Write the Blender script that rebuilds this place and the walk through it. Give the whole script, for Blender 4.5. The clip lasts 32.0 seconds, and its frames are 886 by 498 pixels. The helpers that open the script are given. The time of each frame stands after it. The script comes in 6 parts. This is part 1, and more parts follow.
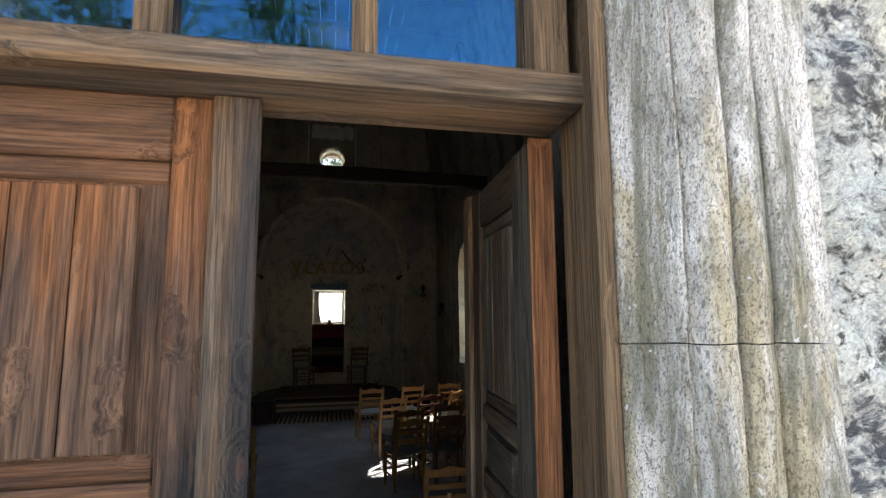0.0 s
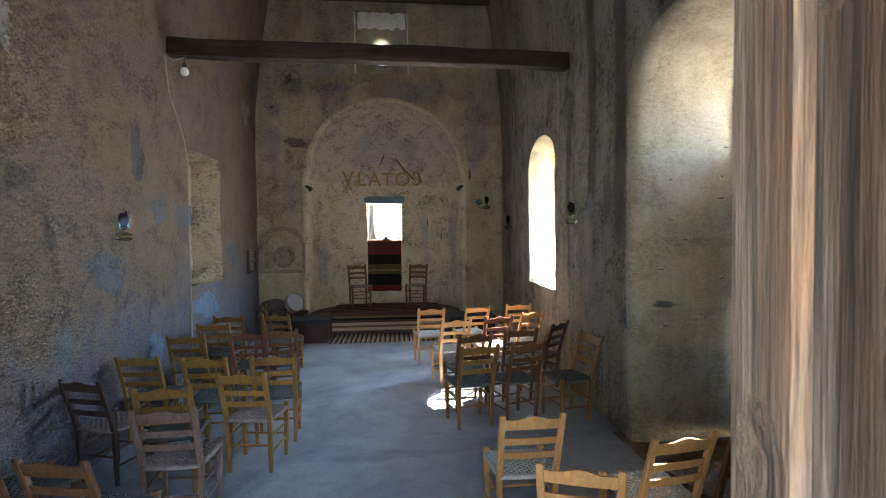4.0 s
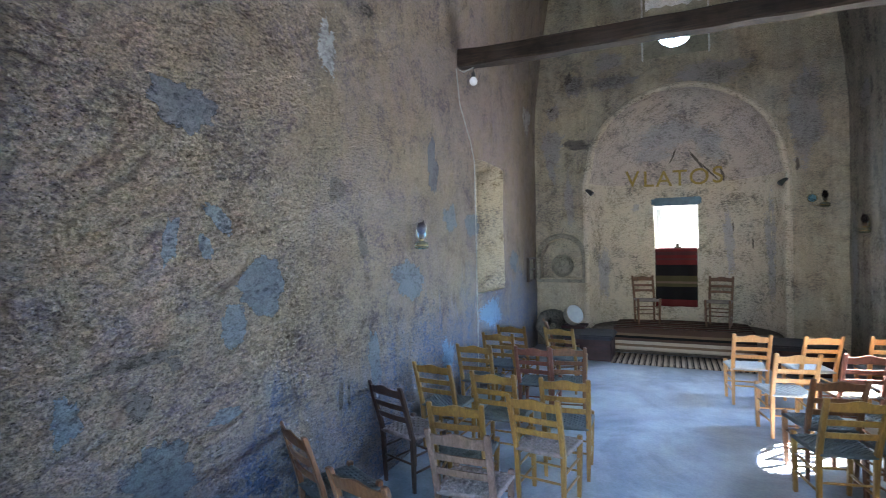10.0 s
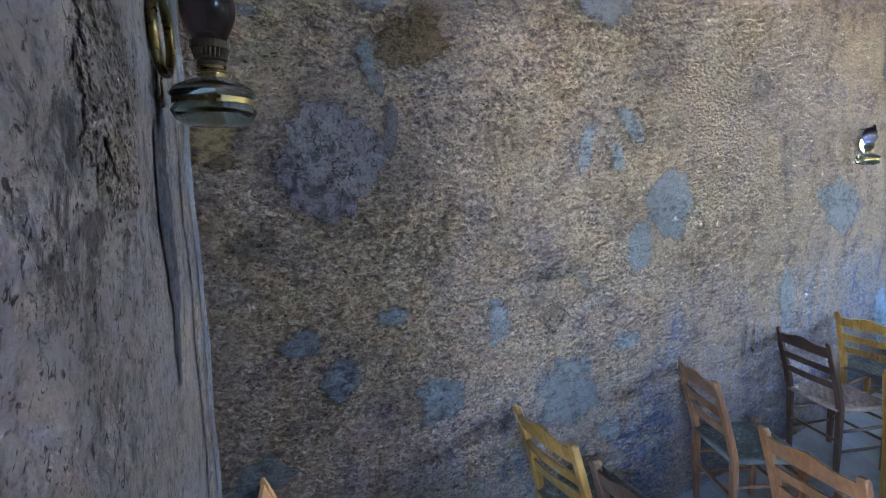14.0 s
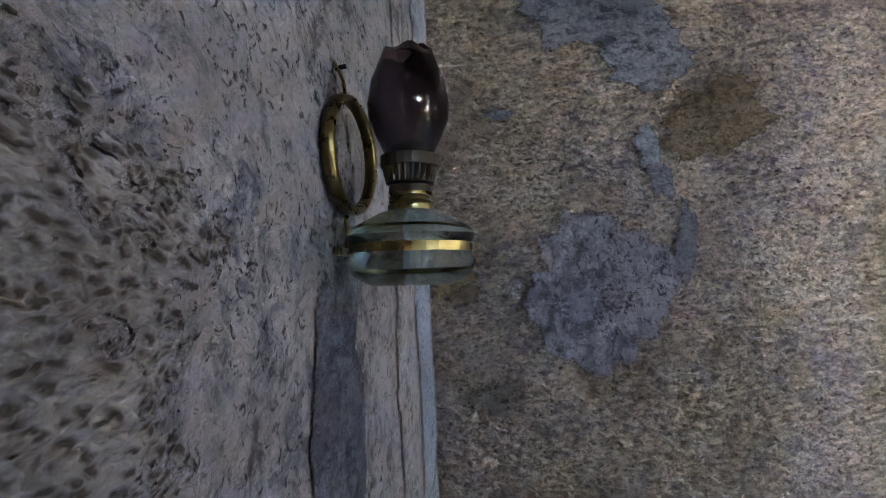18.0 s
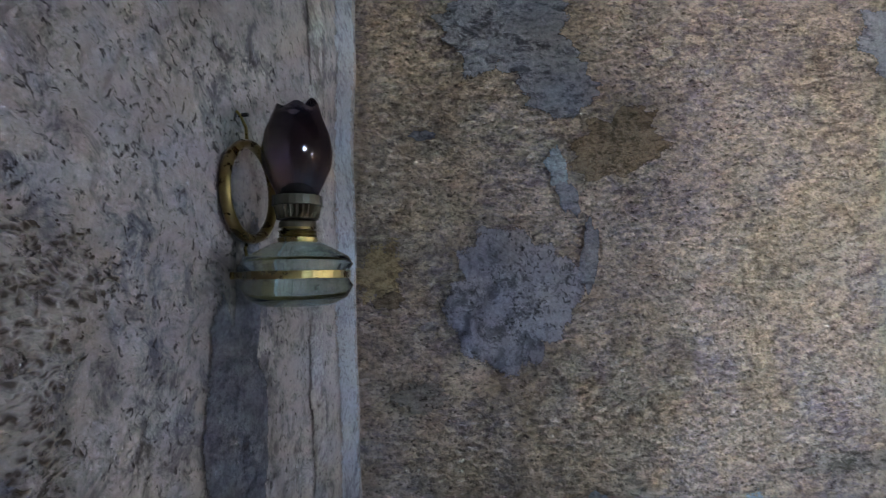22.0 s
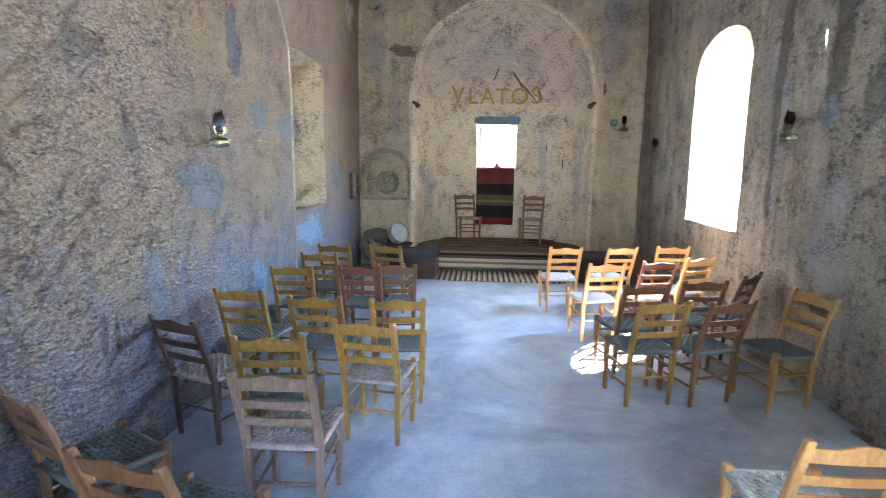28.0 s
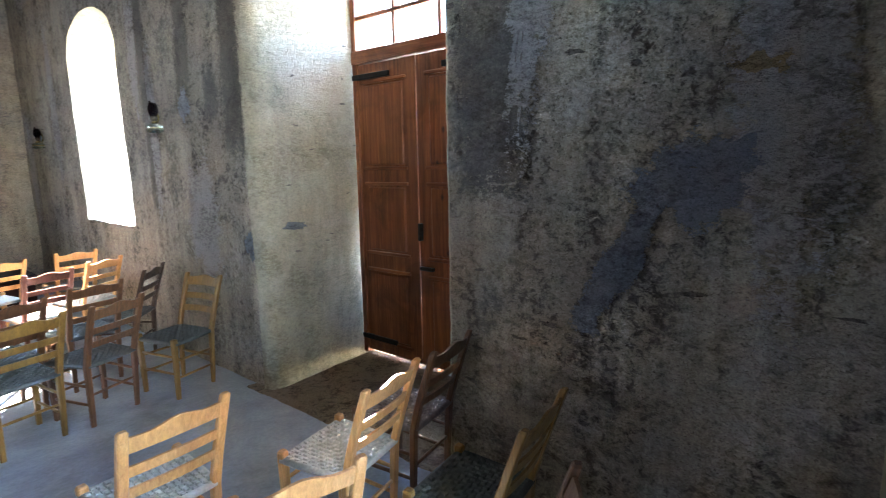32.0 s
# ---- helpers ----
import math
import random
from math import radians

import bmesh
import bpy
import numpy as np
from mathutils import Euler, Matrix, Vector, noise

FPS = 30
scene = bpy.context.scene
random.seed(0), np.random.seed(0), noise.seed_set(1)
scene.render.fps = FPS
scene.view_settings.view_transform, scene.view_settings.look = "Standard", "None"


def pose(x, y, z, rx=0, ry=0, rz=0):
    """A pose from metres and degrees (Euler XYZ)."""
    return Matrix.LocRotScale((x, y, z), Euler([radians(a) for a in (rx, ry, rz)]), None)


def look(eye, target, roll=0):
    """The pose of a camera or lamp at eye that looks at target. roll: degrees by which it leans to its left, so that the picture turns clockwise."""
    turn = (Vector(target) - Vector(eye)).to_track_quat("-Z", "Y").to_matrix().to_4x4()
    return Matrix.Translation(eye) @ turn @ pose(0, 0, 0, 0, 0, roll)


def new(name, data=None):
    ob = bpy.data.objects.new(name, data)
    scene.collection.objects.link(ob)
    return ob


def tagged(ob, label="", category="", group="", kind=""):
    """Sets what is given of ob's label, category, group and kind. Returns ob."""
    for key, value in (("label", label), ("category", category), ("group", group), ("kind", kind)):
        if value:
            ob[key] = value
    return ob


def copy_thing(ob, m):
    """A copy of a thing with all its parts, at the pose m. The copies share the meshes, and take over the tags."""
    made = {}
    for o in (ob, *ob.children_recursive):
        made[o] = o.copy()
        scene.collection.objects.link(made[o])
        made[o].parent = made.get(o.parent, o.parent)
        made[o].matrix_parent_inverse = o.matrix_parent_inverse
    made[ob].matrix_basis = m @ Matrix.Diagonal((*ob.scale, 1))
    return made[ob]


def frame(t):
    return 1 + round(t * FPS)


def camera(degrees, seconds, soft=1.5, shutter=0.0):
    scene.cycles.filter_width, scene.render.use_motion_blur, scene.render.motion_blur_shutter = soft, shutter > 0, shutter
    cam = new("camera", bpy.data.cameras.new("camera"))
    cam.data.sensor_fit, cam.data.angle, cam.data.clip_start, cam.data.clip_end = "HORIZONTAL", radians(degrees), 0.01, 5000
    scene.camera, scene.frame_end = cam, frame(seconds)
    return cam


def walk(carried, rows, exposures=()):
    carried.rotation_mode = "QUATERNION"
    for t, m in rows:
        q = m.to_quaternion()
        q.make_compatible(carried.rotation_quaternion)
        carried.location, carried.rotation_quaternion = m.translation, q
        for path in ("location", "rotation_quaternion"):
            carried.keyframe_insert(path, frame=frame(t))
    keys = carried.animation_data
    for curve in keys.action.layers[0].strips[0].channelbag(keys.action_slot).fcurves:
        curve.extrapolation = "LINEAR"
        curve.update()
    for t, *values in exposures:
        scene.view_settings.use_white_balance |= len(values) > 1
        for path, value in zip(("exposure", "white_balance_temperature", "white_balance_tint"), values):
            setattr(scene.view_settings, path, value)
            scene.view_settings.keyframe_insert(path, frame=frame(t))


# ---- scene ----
cam = camera(82.0, 32.0, 1.0, 0.25)
PATH = [
    (0, (0.072, -2.074, 2.004), (0.484, -0.133, 2.253), -0.35),
    (0.5, (0.099, -1.967, 1.959), (0.499, -0.012, 2.094), -0.19),
    (1, (0.171, -1.842, 1.910), (0.552, 0.120, 1.975), -0.16),
    (1.5, (0.207, -1.734, 1.853), (0.578, 0.231, 1.882), -0.77),
    (2, (0.207, -1.591, 1.812), (0.542, 0.381, 1.805), -0.62),
    (2.5, (0.186, -1.370, 1.792), (0.474, 0.609, 1.766), -0.27),
    (4.5, (0.201, -0.830, 1.897), (0.353, 1.163, 1.828), -0.71),
    (5, (0.164, -0.784, 1.892), (0.287, 1.211, 1.815), -0.73),
    (5.5, (0.143, -0.668, 1.879), (0.229, 1.330, 1.831), -0.68),
    (6, (0.144, -0.577, 1.881), (0.165, 1.422, 1.844), -0.39),
    (6.5, (0.065, -0.470, 1.858), (0.066, 1.529, 1.818), -0.58),
    (7, (-0.007, -0.397, 1.858), (-0.009, 1.603, 1.844), -0.60),
    (7.5, (-0.038, -0.331, 1.852), (-0.059, 1.668, 1.780), -0.57),
    (8, (-0.042, -0.302, 1.859), (-0.132, 1.695, 1.797), -0.67),
    (8.5, (-0.056, -0.311, 1.868), (-0.279, 1.677, 1.842), -0.70),
    (9, (-0.054, -0.322, 1.877), (-0.441, 1.640, 1.861), -0.77),
    (9.5, (-0.082, -0.317, 1.880), (-0.692, 1.587, 1.866), -0.89),
    (10, (-0.114, -0.300, 1.881), (-0.936, 1.523, 1.867), -0.96),
    (10.5, (-0.159, -0.282, 1.881), (-1.157, 1.451, 1.847), -0.96),
    (11, (-0.196, -0.276, 1.875), (-1.347, 1.359, 1.826), -0.96),
    (11.5, (-0.241, -0.293, 1.840), (-1.569, 1.198, 1.731), -1.33),
    (12, (-0.274, -0.329, 1.839), (-1.762, 1.002, 1.713), -1.62),
    (12.5, (-0.294, -0.331, 1.841), (-1.891, 0.862, 1.681), -1.66),
    (13, (-0.351, -0.324, 1.828), (-1.995, 0.790, 1.592), -1.55),
    (13.5, (-0.487, -0.314, 1.822), (-2.174, 0.724, 1.545), -1.32),
    (14, (-0.608, -0.312, 1.814), (-2.331, 0.664, 1.535), -0.92),
    (14.5, (-0.682, -0.298, 1.815), (-2.446, 0.616, 1.586), -1.18),
    (15, (-0.718, -0.261, 1.807), (-2.572, 0.481, 1.683), -1.54),
    (15.5, (-0.748, -0.231, 1.823), (-2.684, 0.269, 1.769), -1.51),
    (17.5, (-0.991, -0.180, 1.888), (-2.989, -0.151, 1.979), -1.67),
    (18, (-1.025, -0.181, 1.912), (-3.022, -0.164, 2.022), -1.57),
    (18.5, (-1.036, -0.182, 1.943), (-3.030, -0.170, 2.087), -1.63),
    (19, (-1.031, -0.184, 1.984), (-3.019, -0.170, 2.201), -1.50),
    (19.5, (-1.032, -0.183, 2.004), (-3.022, -0.180, 2.208), -1.35),
    (20, (-1.014, -0.170, 2.003), (-3.000, -0.170, 2.240), -1.33),
    (20.5, (-0.989, -0.145, 1.993), (-2.978, -0.153, 2.210), -1.25),
    (21, (-0.954, -0.130, 1.983), (-2.939, -0.132, 2.223), -1.25),
    (21.5, (-0.930, -0.102, 1.963), (-2.922, -0.074, 2.145), -1.05),
    (22, (-0.912, -0.080, 1.941), (-2.903, 0.078, 2.034), -1.06),
    (22.5, (-0.897, -0.067, 1.911), (-2.863, 0.303, 1.929), -1.11),
    (23, (-0.896, -0.049, 1.882), (-2.826, 0.474, 1.837), -1.31),
    (23.5, (-0.859, -0.011, 1.861), (-2.730, 0.692, 1.782), -1.03),
    (24, (-0.796, 0.040, 1.829), (-2.590, 0.914, 1.697), -0.67),
    (24.5, (-0.697, 0.116, 1.800), (-2.410, 1.135, 1.645), -0.73),
    (25, (-0.610, 0.175, 1.778), (-2.238, 1.321, 1.584), -0.80),
    (25.5, (-0.540, 0.223, 1.771), (-1.996, 1.570, 1.514), -0.09),
    (26, (-0.517, 0.253, 1.761), (-1.738, 1.810, 1.466), -0.08),
    (26.5, (-0.476, 0.261, 1.752), (-1.439, 1.991, 1.470), -0.51),
    (28.5, (-0.280, 0.279, 1.701), (-0.180, 2.252, 1.386), 0.95),
    (29, (-0.202, 0.291, 1.680), (0.112, 2.241, 1.370), 0.39),
    (29.5, (-0.075, 0.282, 1.681), (0.454, 2.183, 1.353), 0.15),
    (30, (0.052, 0.280, 1.677), (0.778, 2.113, 1.338), -0.19),
    (30.5, (0.157, 0.267, 1.675), (1.079, 2.016, 1.377), -0.57),
    (31, (0.204, 0.237, 1.680), (1.330, 1.867, 1.409), -0.71),
    (31.5, (0.230, 0.200, 1.683), (1.606, 1.618, 1.371), -0.73),
    (32, (0.244, 0.162, 1.684), (1.787, 1.390, 1.353), -1.02),
]
EXPOSURES = [(0.0, 2.42, 7450, 16), (1.0, 2.6, 7350, 17), (2.0, 3.15, 6700, 12), (2.5, 4.0, 6700, 12), (4.5, 5.68, 6900, 15), (6.0, 6.06, 6700, 15), (8.0, 6.23, 6400, 13), (10.0, 6.34, 5850, 12), (13.0, 6.84, 6150, 15), (15.0, 7.10, 6450, 17), (19.0, 7.12, 6600, 20), (22.0, 7.12, 6550, 18), (25.0, 7.11, 6200, 15), (29.0, 6.89, 6400, 15), (32.0, 6.84, 6200, 14)]
walk(cam, [(t, look(eye, target, roll)) for t, eye, target, roll in PATH], EXPOSURES)

# ---------- world, sun, large lights ----------
SUN = Vector((1.0, 0.85, 1.16)).normalized()
world = bpy.data.worlds.new("sky")
scene.world = world
world.use_nodes = True
wn = world.node_tree.nodes
sky = wn.new("ShaderNodeTexSky")
sky.sky_type, sky.sun_disc = "NISHITA", False
sky.dust_density, sky.ozone_density = 0.0, 4.0
sky.sun_elevation = math.asin(SUN.z)
sky.sun_rotation = math.atan2(SUN.x, SUN.y)
world.node_tree.links.new(sky.outputs[0], wn["Background"].inputs[0])
wn["Background"].inputs[1].default_value = 0.15

sun_data = bpy.data.lights.new("sun", "SUN")
sun_data.energy, sun_data.angle, sun_data.color = 5.0, radians(0.5), (1.0, 0.94, 0.84)
sun_lamp = new("sun", sun_data)
sun_lamp.matrix_world = look(SUN * 40, (0, 0, 0))


def window_light(name, eye, target, w, h, watts, color=(0.86, 0.93, 1.0), spread=180):
    """The sky's light in an opening."""
    d = bpy.data.lights.new(name, "AREA")
    d.shape, d.size, d.size_y, d.energy, d.color, d.spread = "RECTANGLE", w, h, watts, color, radians(spread)
    ob = new(name, d)
    ob.matrix_world = look(eye, target)
    return ob


window_light("south_window_light", (3.02, 6.83, 1.94), (1.0, 6.0, 0.2), 0.5, 1.1, 1.688, (0.66, 0.84, 1.0))
window_light("south_transom_light", (3.37, 2.83, 2.90), (1.4, 2.5, 1.4), 1.1, 0.46, 0.090, (0.86, 0.94, 1.0))
window_light("apse_window_light", (-0.05, 10.78, 2.16), (0, 0, 1.8), 0.5, 0.6, 1.650, (0.80, 0.90, 1.0))

window_light("round_window_light", (-0.04, 9.86, 5.47), (0.0, 4.0, 4.2), 0.45, 0.45, 1.200, (0.84, 0.92, 1.0))
window_light("west_door_light", (0.16, -1.02, 1.35), (0.0, 8.0, 4.2), 0.56, 2.1, 0.45, (0.86, 0.93, 1.0), 110)
window_light("west_transom_light", (-0.18, -1.08, 2.84), (0.1, 9.0, 2.9), 1.2, 0.66, 0.34, (0.86, 0.93, 1.0), 85)

# ---------- small tools ----------
def mesh_of(name, bm, mat, smooth=False):
    me = bpy.data.meshes.new(name)
    bm.to_mesh(me)
    bm.free()
    for m in (mat if isinstance(mat, (list, tuple)) else [mat]):
        me.materials.append(m)
    if smooth:
        me.shade_smooth()
    return me


def part(name, bm, mat, parent=None, label="", smooth=False):
    me = bm if isinstance(bm, bpy.types.Mesh) else mesh_of(name, bm, mat, smooth)
    ob = new(name, me)
    if parent is not None:
        ob.parent = parent
    if label:
        tagged(ob, label)
    return ob


def thing(name, label, category, group="", kind="", m=None):
    ob = new(name)
    ob.empty_display_size = 0.1
    tagged(ob, label, category, group, kind)
    if m is not None:
        ob.matrix_basis = m
    return ob


def box(bm, x0, x1, y0, y1, z0, z1, m=None):
    r = bmesh.ops.create_cube(bm, size=1.0)
    s = Matrix.Translation(((x0 + x1) / 2, (y0 + y1) / 2, (z0 + z1) / 2)) @ Matrix.Diagonal((x1 - x0, y1 - y0, z1 - z0, 1))
    bmesh.ops.transform(bm, matrix=(m @ s if m is not None else s), verts=r["verts"])
    return r["verts"]


def bevel(bm, w=0.004, seg=1):
    bmesh.ops.bevel(bm, geom=bm.edges[:], offset=w, segments=seg, affect="EDGES", clamp_overlap=True)
    return bm


def bbox(x0, x1, y0, y1, z0, z1, w=0.004, m=None, seg=1):
    bm = bmesh.new()
    box(bm, x0, x1, y0, y1, z0, z1, m)
    return bevel(bm, w, seg)


def tube(bm, pts, radii, seg=8, cap=True):
    """A round bar along points, with a radius at each."""
    pts = [Vector(p) for p in pts]
    rings = []
    for i, p in enumerate(pts):
        d = (pts[min(i + 1, len(pts) - 1)] - pts[max(i - 1, 0)]).normalized()
        a = d.orthogonal().normalized() if i == 0 else (a - d * a.dot(d)).normalized()
        b = d.cross(a)
        r = radii[i] if isinstance(radii, (list, tuple)) else radii
        rings.append([bm.verts.new(p + r * (math.cos(t) * a + math.sin(t) * b)) for t in [2 * math.pi * k / seg for k in range(seg)]])
    for q, s in zip(rings, rings[1:]):
        for k in range(seg):
            bm.faces.new((q[k], q[(k + 1) % seg], s[(k + 1) % seg], s[k]))
    if cap:
        bm.faces.new(rings[0][::-1])
        bm.faces.new(rings[-1])
    return bm


def lathe(bm, prof, seg=24, m=None):
    """A turned shape from (radius, height) pairs."""
    rings = [[bm.verts.new((r * math.cos(2 * math.pi * k / seg), r * math.sin(2 * math.pi * k / seg), z)) for k in range(seg)] for r, z in prof]
    for q, s in zip(rings, rings[1:]):
        for k in range(seg):
            bm.faces.new((q[k], q[(k + 1) % seg], s[(k + 1) % seg], s[k]))
    if m is not None:
        bmesh.ops.transform(bm, matrix=m, verts=[v for r in rings for v in r])
    return bm


def wob(p):
    """The unevenness of the old plaster at a place."""
    p = Vector(p)
    return p + 0.016 * noise.noise_vector(p * 1.1) + 0.007 * noise.noise_vector(p * 4.3 + Vector((7, 3, 1))) + 0.0025 * noise.noise_vector(p * 15)


def strip(bm, rows):
    """Quads between rows of places, each shifted by the plaster's unevenness."""
    vr = [[bm.verts.new(wob(p)) for p in r] for r in rows]
    for q, s in zip(vr, vr[1:]):
        for k in range(len(q) - 1):
            bm.faces.new((q[k], q[k + 1], s[k + 1], s[k]))


def span(a, b, step):
    n = max(1, round(abs(b - a) / step))
    return [a + (b - a) * k / n for k in range(n + 1)]


def mix(a, b, t):
    return Vector(a).lerp(Vector(b), t)


def wall_grid(bm, at, u0, u1, top, hole=None, step=0.09, bottom=0.0):
    """A plaster face: at(u, z) gives the place. hole: (ua, ub, za, zb, rise): an opening from za to zb with an arch of that rise above."""
    us = span(u0, u1, step)
    if hole:
        ua, ub, za, zb, rise = hole
        us = span(u0, ua, step) + span(ua, ub, step)[1:] + span(ub, u1, step)[1:]
        zs_a, zs_b, n_c = span(bottom, za, step) if za > bottom else [bottom], span(za, zb, step), max(1, round((top - zb) / step))

        def crown(u):
            s = (2 * u - ua - ub) / (ub - ua)
            return zb + rise * math.sqrt(max(0.0, 1 - s * s)) if abs(s) < 1 else zb
        cols = []
        for u in us:
            c = crown(u)
            low = [za + (z - za) * (c - za) / (zb - za) for z in zs_b]
            cols.append((zs_a[:-1] + low + [c + (top - c) * k / n_c for k in range(1, n_c + 1)]))
        na, nb = len(zs_a) - 1, len(zs_b) - 1
        vs = [[bm.verts.new(wob(at(u, z))) for z in col] for u, col in zip(us, cols)]
        for i in range(len(us) - 1):
            mid = (us[i] + us[i + 1]) / 2
            for j in range(len(cols[0]) - 1):
                if ua < mid < ub and na <= j < na + nb:
                    continue
                bm.faces.new((vs[i][j], vs[i + 1][j], vs[i + 1][j + 1], vs[i][j + 1]))
    else:
        strip(bm, [[at(u, z) for u in us] for z in span(bottom, top, step)])


def opening(ua, ub, za, zb, rise, step=0.11, sill=True):
    """The outline (u, z) of an arched opening, from its lower left, over the top, to its lower right, and back along the sill."""
    out = [(ua, z) for z in span(za, zb, step)]
    n = max(2, round((ub - ua) / step))
    for k in range(1, n):
        u = ua + (ub - ua) * k / n
        s = (2 * u - ua - ub) / (ub - ua)
        out.append((u, zb + rise * math.sqrt(max(0.0, 1 - s * s))))
    out += [(ub, z) for z in span(zb, za, step)]
    if sill:
        out += [(u, za) for u in span(ub, ua, step)[1:]]
    return out


def reveal(bm, front, back, n=5):
    strip(bm, [[mix(f, b, k / n) for f, b in zip(front, back)] for k in range(n + 1)])


# ---------- materials ----------
def node_material(name):
    m = bpy.data.materials.new(name)
    m.use_nodes = True
    nt = m.node_tree
    return m, nt, nt.nodes["Principled BSDF"]


def add(nt, kind, **settings):
    n = nt.nodes.new(kind)
    for k, v in settings.items():
        n.inputs[k].default_value = v
    return n


def noise_tex(nt, coords, scale, detail=4.0, rough=0.6, distort=0.0):
    n = add(nt, "ShaderNodeTexNoise", Scale=scale, Detail=detail, Roughness=rough, Distortion=distort)
    nt.links.new(coords, n.inputs["Vector"])
    return n.outputs["Fac"]


def ramp(nt, fac, stops):
    r = nt.nodes.new("ShaderNodeValToRGB")
    e = r.color_ramp.elements
    for i, (pos, col) in enumerate(stops):
        s = e[i] if i < 2 else e.new(pos)
        s.position = pos
        s.color = (*col, 1) if isinstance(col, (tuple, list)) else (col, col, col, 1)
    nt.links.new(fac, r.inputs[0])
    return r.outputs[0]


def blend(nt, fac, a, b, mode="MIX"):
    n = nt.nodes.new("ShaderNodeMix")
    n.data_type, n.blend_type = "RGBA", mode
    for sock, v in ((n.inputs[0], fac), (n.inputs[6], a), (n.inputs[7], b)):
        if isinstance(v, bpy.types.NodeSocket):
            nt.links.new(v, sock)
        elif isinstance(v, (int, float)):
            sock.default_value = v
        else:
            sock.default_value = (*v, 1)
    return n.outputs[2]


def bump(nt, bsdf, height, strength=0.5, distance=0.01, normal=None):
    b = add(nt, "ShaderNodeBump", Strength=strength, Distance=distance)
    nt.links.new(height, b.inputs["Height"])
    if normal:
        nt.links.new(normal, b.inputs["Normal"])
    nt.links.new(b.outputs[0], bsdf.inputs["Normal"])
    return b.outputs[0]


def coords_of(nt, kind="Object", scale=None):
    tc = nt.nodes.new("ShaderNodeTexCoord").outputs[kind]
    if scale is None:
        return tc
    mp = nt.nodes.new("ShaderNodeMapping")
    mp.inputs["Scale"].default_value = scale
    nt.links.new(tc, mp.inputs["Vector"])
    return mp.outputs[0]


def calc(nt, op, a, b, c=None):
    n = nt.nodes.new("ShaderNodeMath")
    n.operation = op
    for sock, v in zip(n.inputs, (a, b, c)):
        if isinstance(v, bpy.types.NodeSocket):
            nt.links.new(v, sock)
        elif v is not None:
            sock.default_value = v
    return n.outputs[0]


def plaster(name, light, mid, dark, stain, pit=1.0, pitsize=36.0, rough=0.95, streak=0.5, wash=None, dado_sky=None, contrast=1.0, flat=1.9, tint=None, ragged=None, relief=1.0, grit=0.5, drift=1.0, peck=0.0, runs=0.0, crumbs=0.9):
    """Old lime plaster: clouds of tone, running streaks, crumbled skin and pecked pits that gather in drifts."""
    m, nt, b = node_material(name)
    c = coords_of(nt)
    big = noise_tex(nt, c, 0.75, 6, 0.66, 0.9)
    med = noise_tex(nt, c, 3.0, 6, 0.68, 0.7)
    blot = noise_tex(nt, coords_of(nt, "Object", (1, 1, 0.5 + 0.5 * flat)), 8.5, 5, 0.7, 0.9)
    fine = noise_tex(nt, coords_of(nt, "Object", (1, 1, flat)), 22.0, 6, 0.74, 0.6)
    tone = calc(nt, "ADD", calc(nt, "MULTIPLY_ADD", big, 0.32, calc(nt, "MULTIPLY", blot, 0.26)), calc(nt, "MULTIPLY_ADD", med, 0.30, calc(nt, "MULTIPLY", fine, 0.12)))
    w = 0.062 / contrast
    col = ramp(nt, tone, [(0.5 - 1.3 * w, dark), (0.5, mid), (0.5 + w, light)])
    if tint:
        hue = calc(nt, "MULTIPLY_ADD", noise_tex(nt, c, 0.6, 5, 0.6, 1.4), 0.7, calc(nt, "MULTIPLY", noise_tex(nt, c, 5.0, 5, 0.7, 1.0), 0.3))
        col = blend(nt, ramp(nt, hue, [(0.45, 0.0), (0.54, 0.85)]), col, blend(nt, 1.0, ramp(nt, tone, [(0.42, 0.5), (0.58, 1.0)]), tint, "MULTIPLY"))
    flow = noise_tex(nt, coords_of(nt, "Object", (6, 6, 0.5)), 1.2, 6, 0.7, 0.4)
    col = blend(nt, ramp(nt, flow, [(0.48, 0.0), (0.7, streak)]), col, stain)
    if runs:
        damp = noise_tex(nt, coords_of(nt, "Object", (1, 1, 0.10)), 2.6, 5, 0.62, 0.5)
        trickle = noise_tex(nt, coords_of(nt, "Object", (1, 1, 0.16)), 9.0, 5, 0.65, 0.6)
        wet = ramp(nt, calc(nt, "MULTIPLY_ADD", damp, 0.65, calc(nt, "MULTIPLY", trickle, 0.35)), [(0.44, 0.0), (0.56, runs)])
        col = blend(nt, wet, col, blend(nt, 1.0, col, (0.42, 0.40, 0.41), "MULTIPLY"))
    if wash:
        low = noise_tex(nt, coords_of(nt, "Object", (1, 1, 0.7)), 1.1, 6, 0.7, 1.0)
        col = blend(nt, ramp(nt, low, [(0.5, 0.0), (0.62, 0.75)]), col, wash)
    # Blue paint remnants plus the window's bluish sky tint, stronger low and eastwards.
    if dado_sky:
        sep = nt.nodes.new("ShaderNodeSeparateXYZ")
        nt.links.new(c, sep.inputs[0])
        h = calc(nt, "MULTIPLY_ADD", sep.outputs[2], -0.72, 0.80)
        e = calc(nt, "MINIMUM", calc(nt, "MULTIPLY_ADD", sep.outputs[1], 0.16, -0.36), 0.35)
        low_blue = calc(nt, "ADD", calc(nt, "ADD", h, e), calc(nt, "MULTIPLY_ADD", noise_tex(nt, coords_of(nt, "Object", (1, 1, 0.45)), 1.9, 6, 0.75, 0.8), 2.2, -1.1))
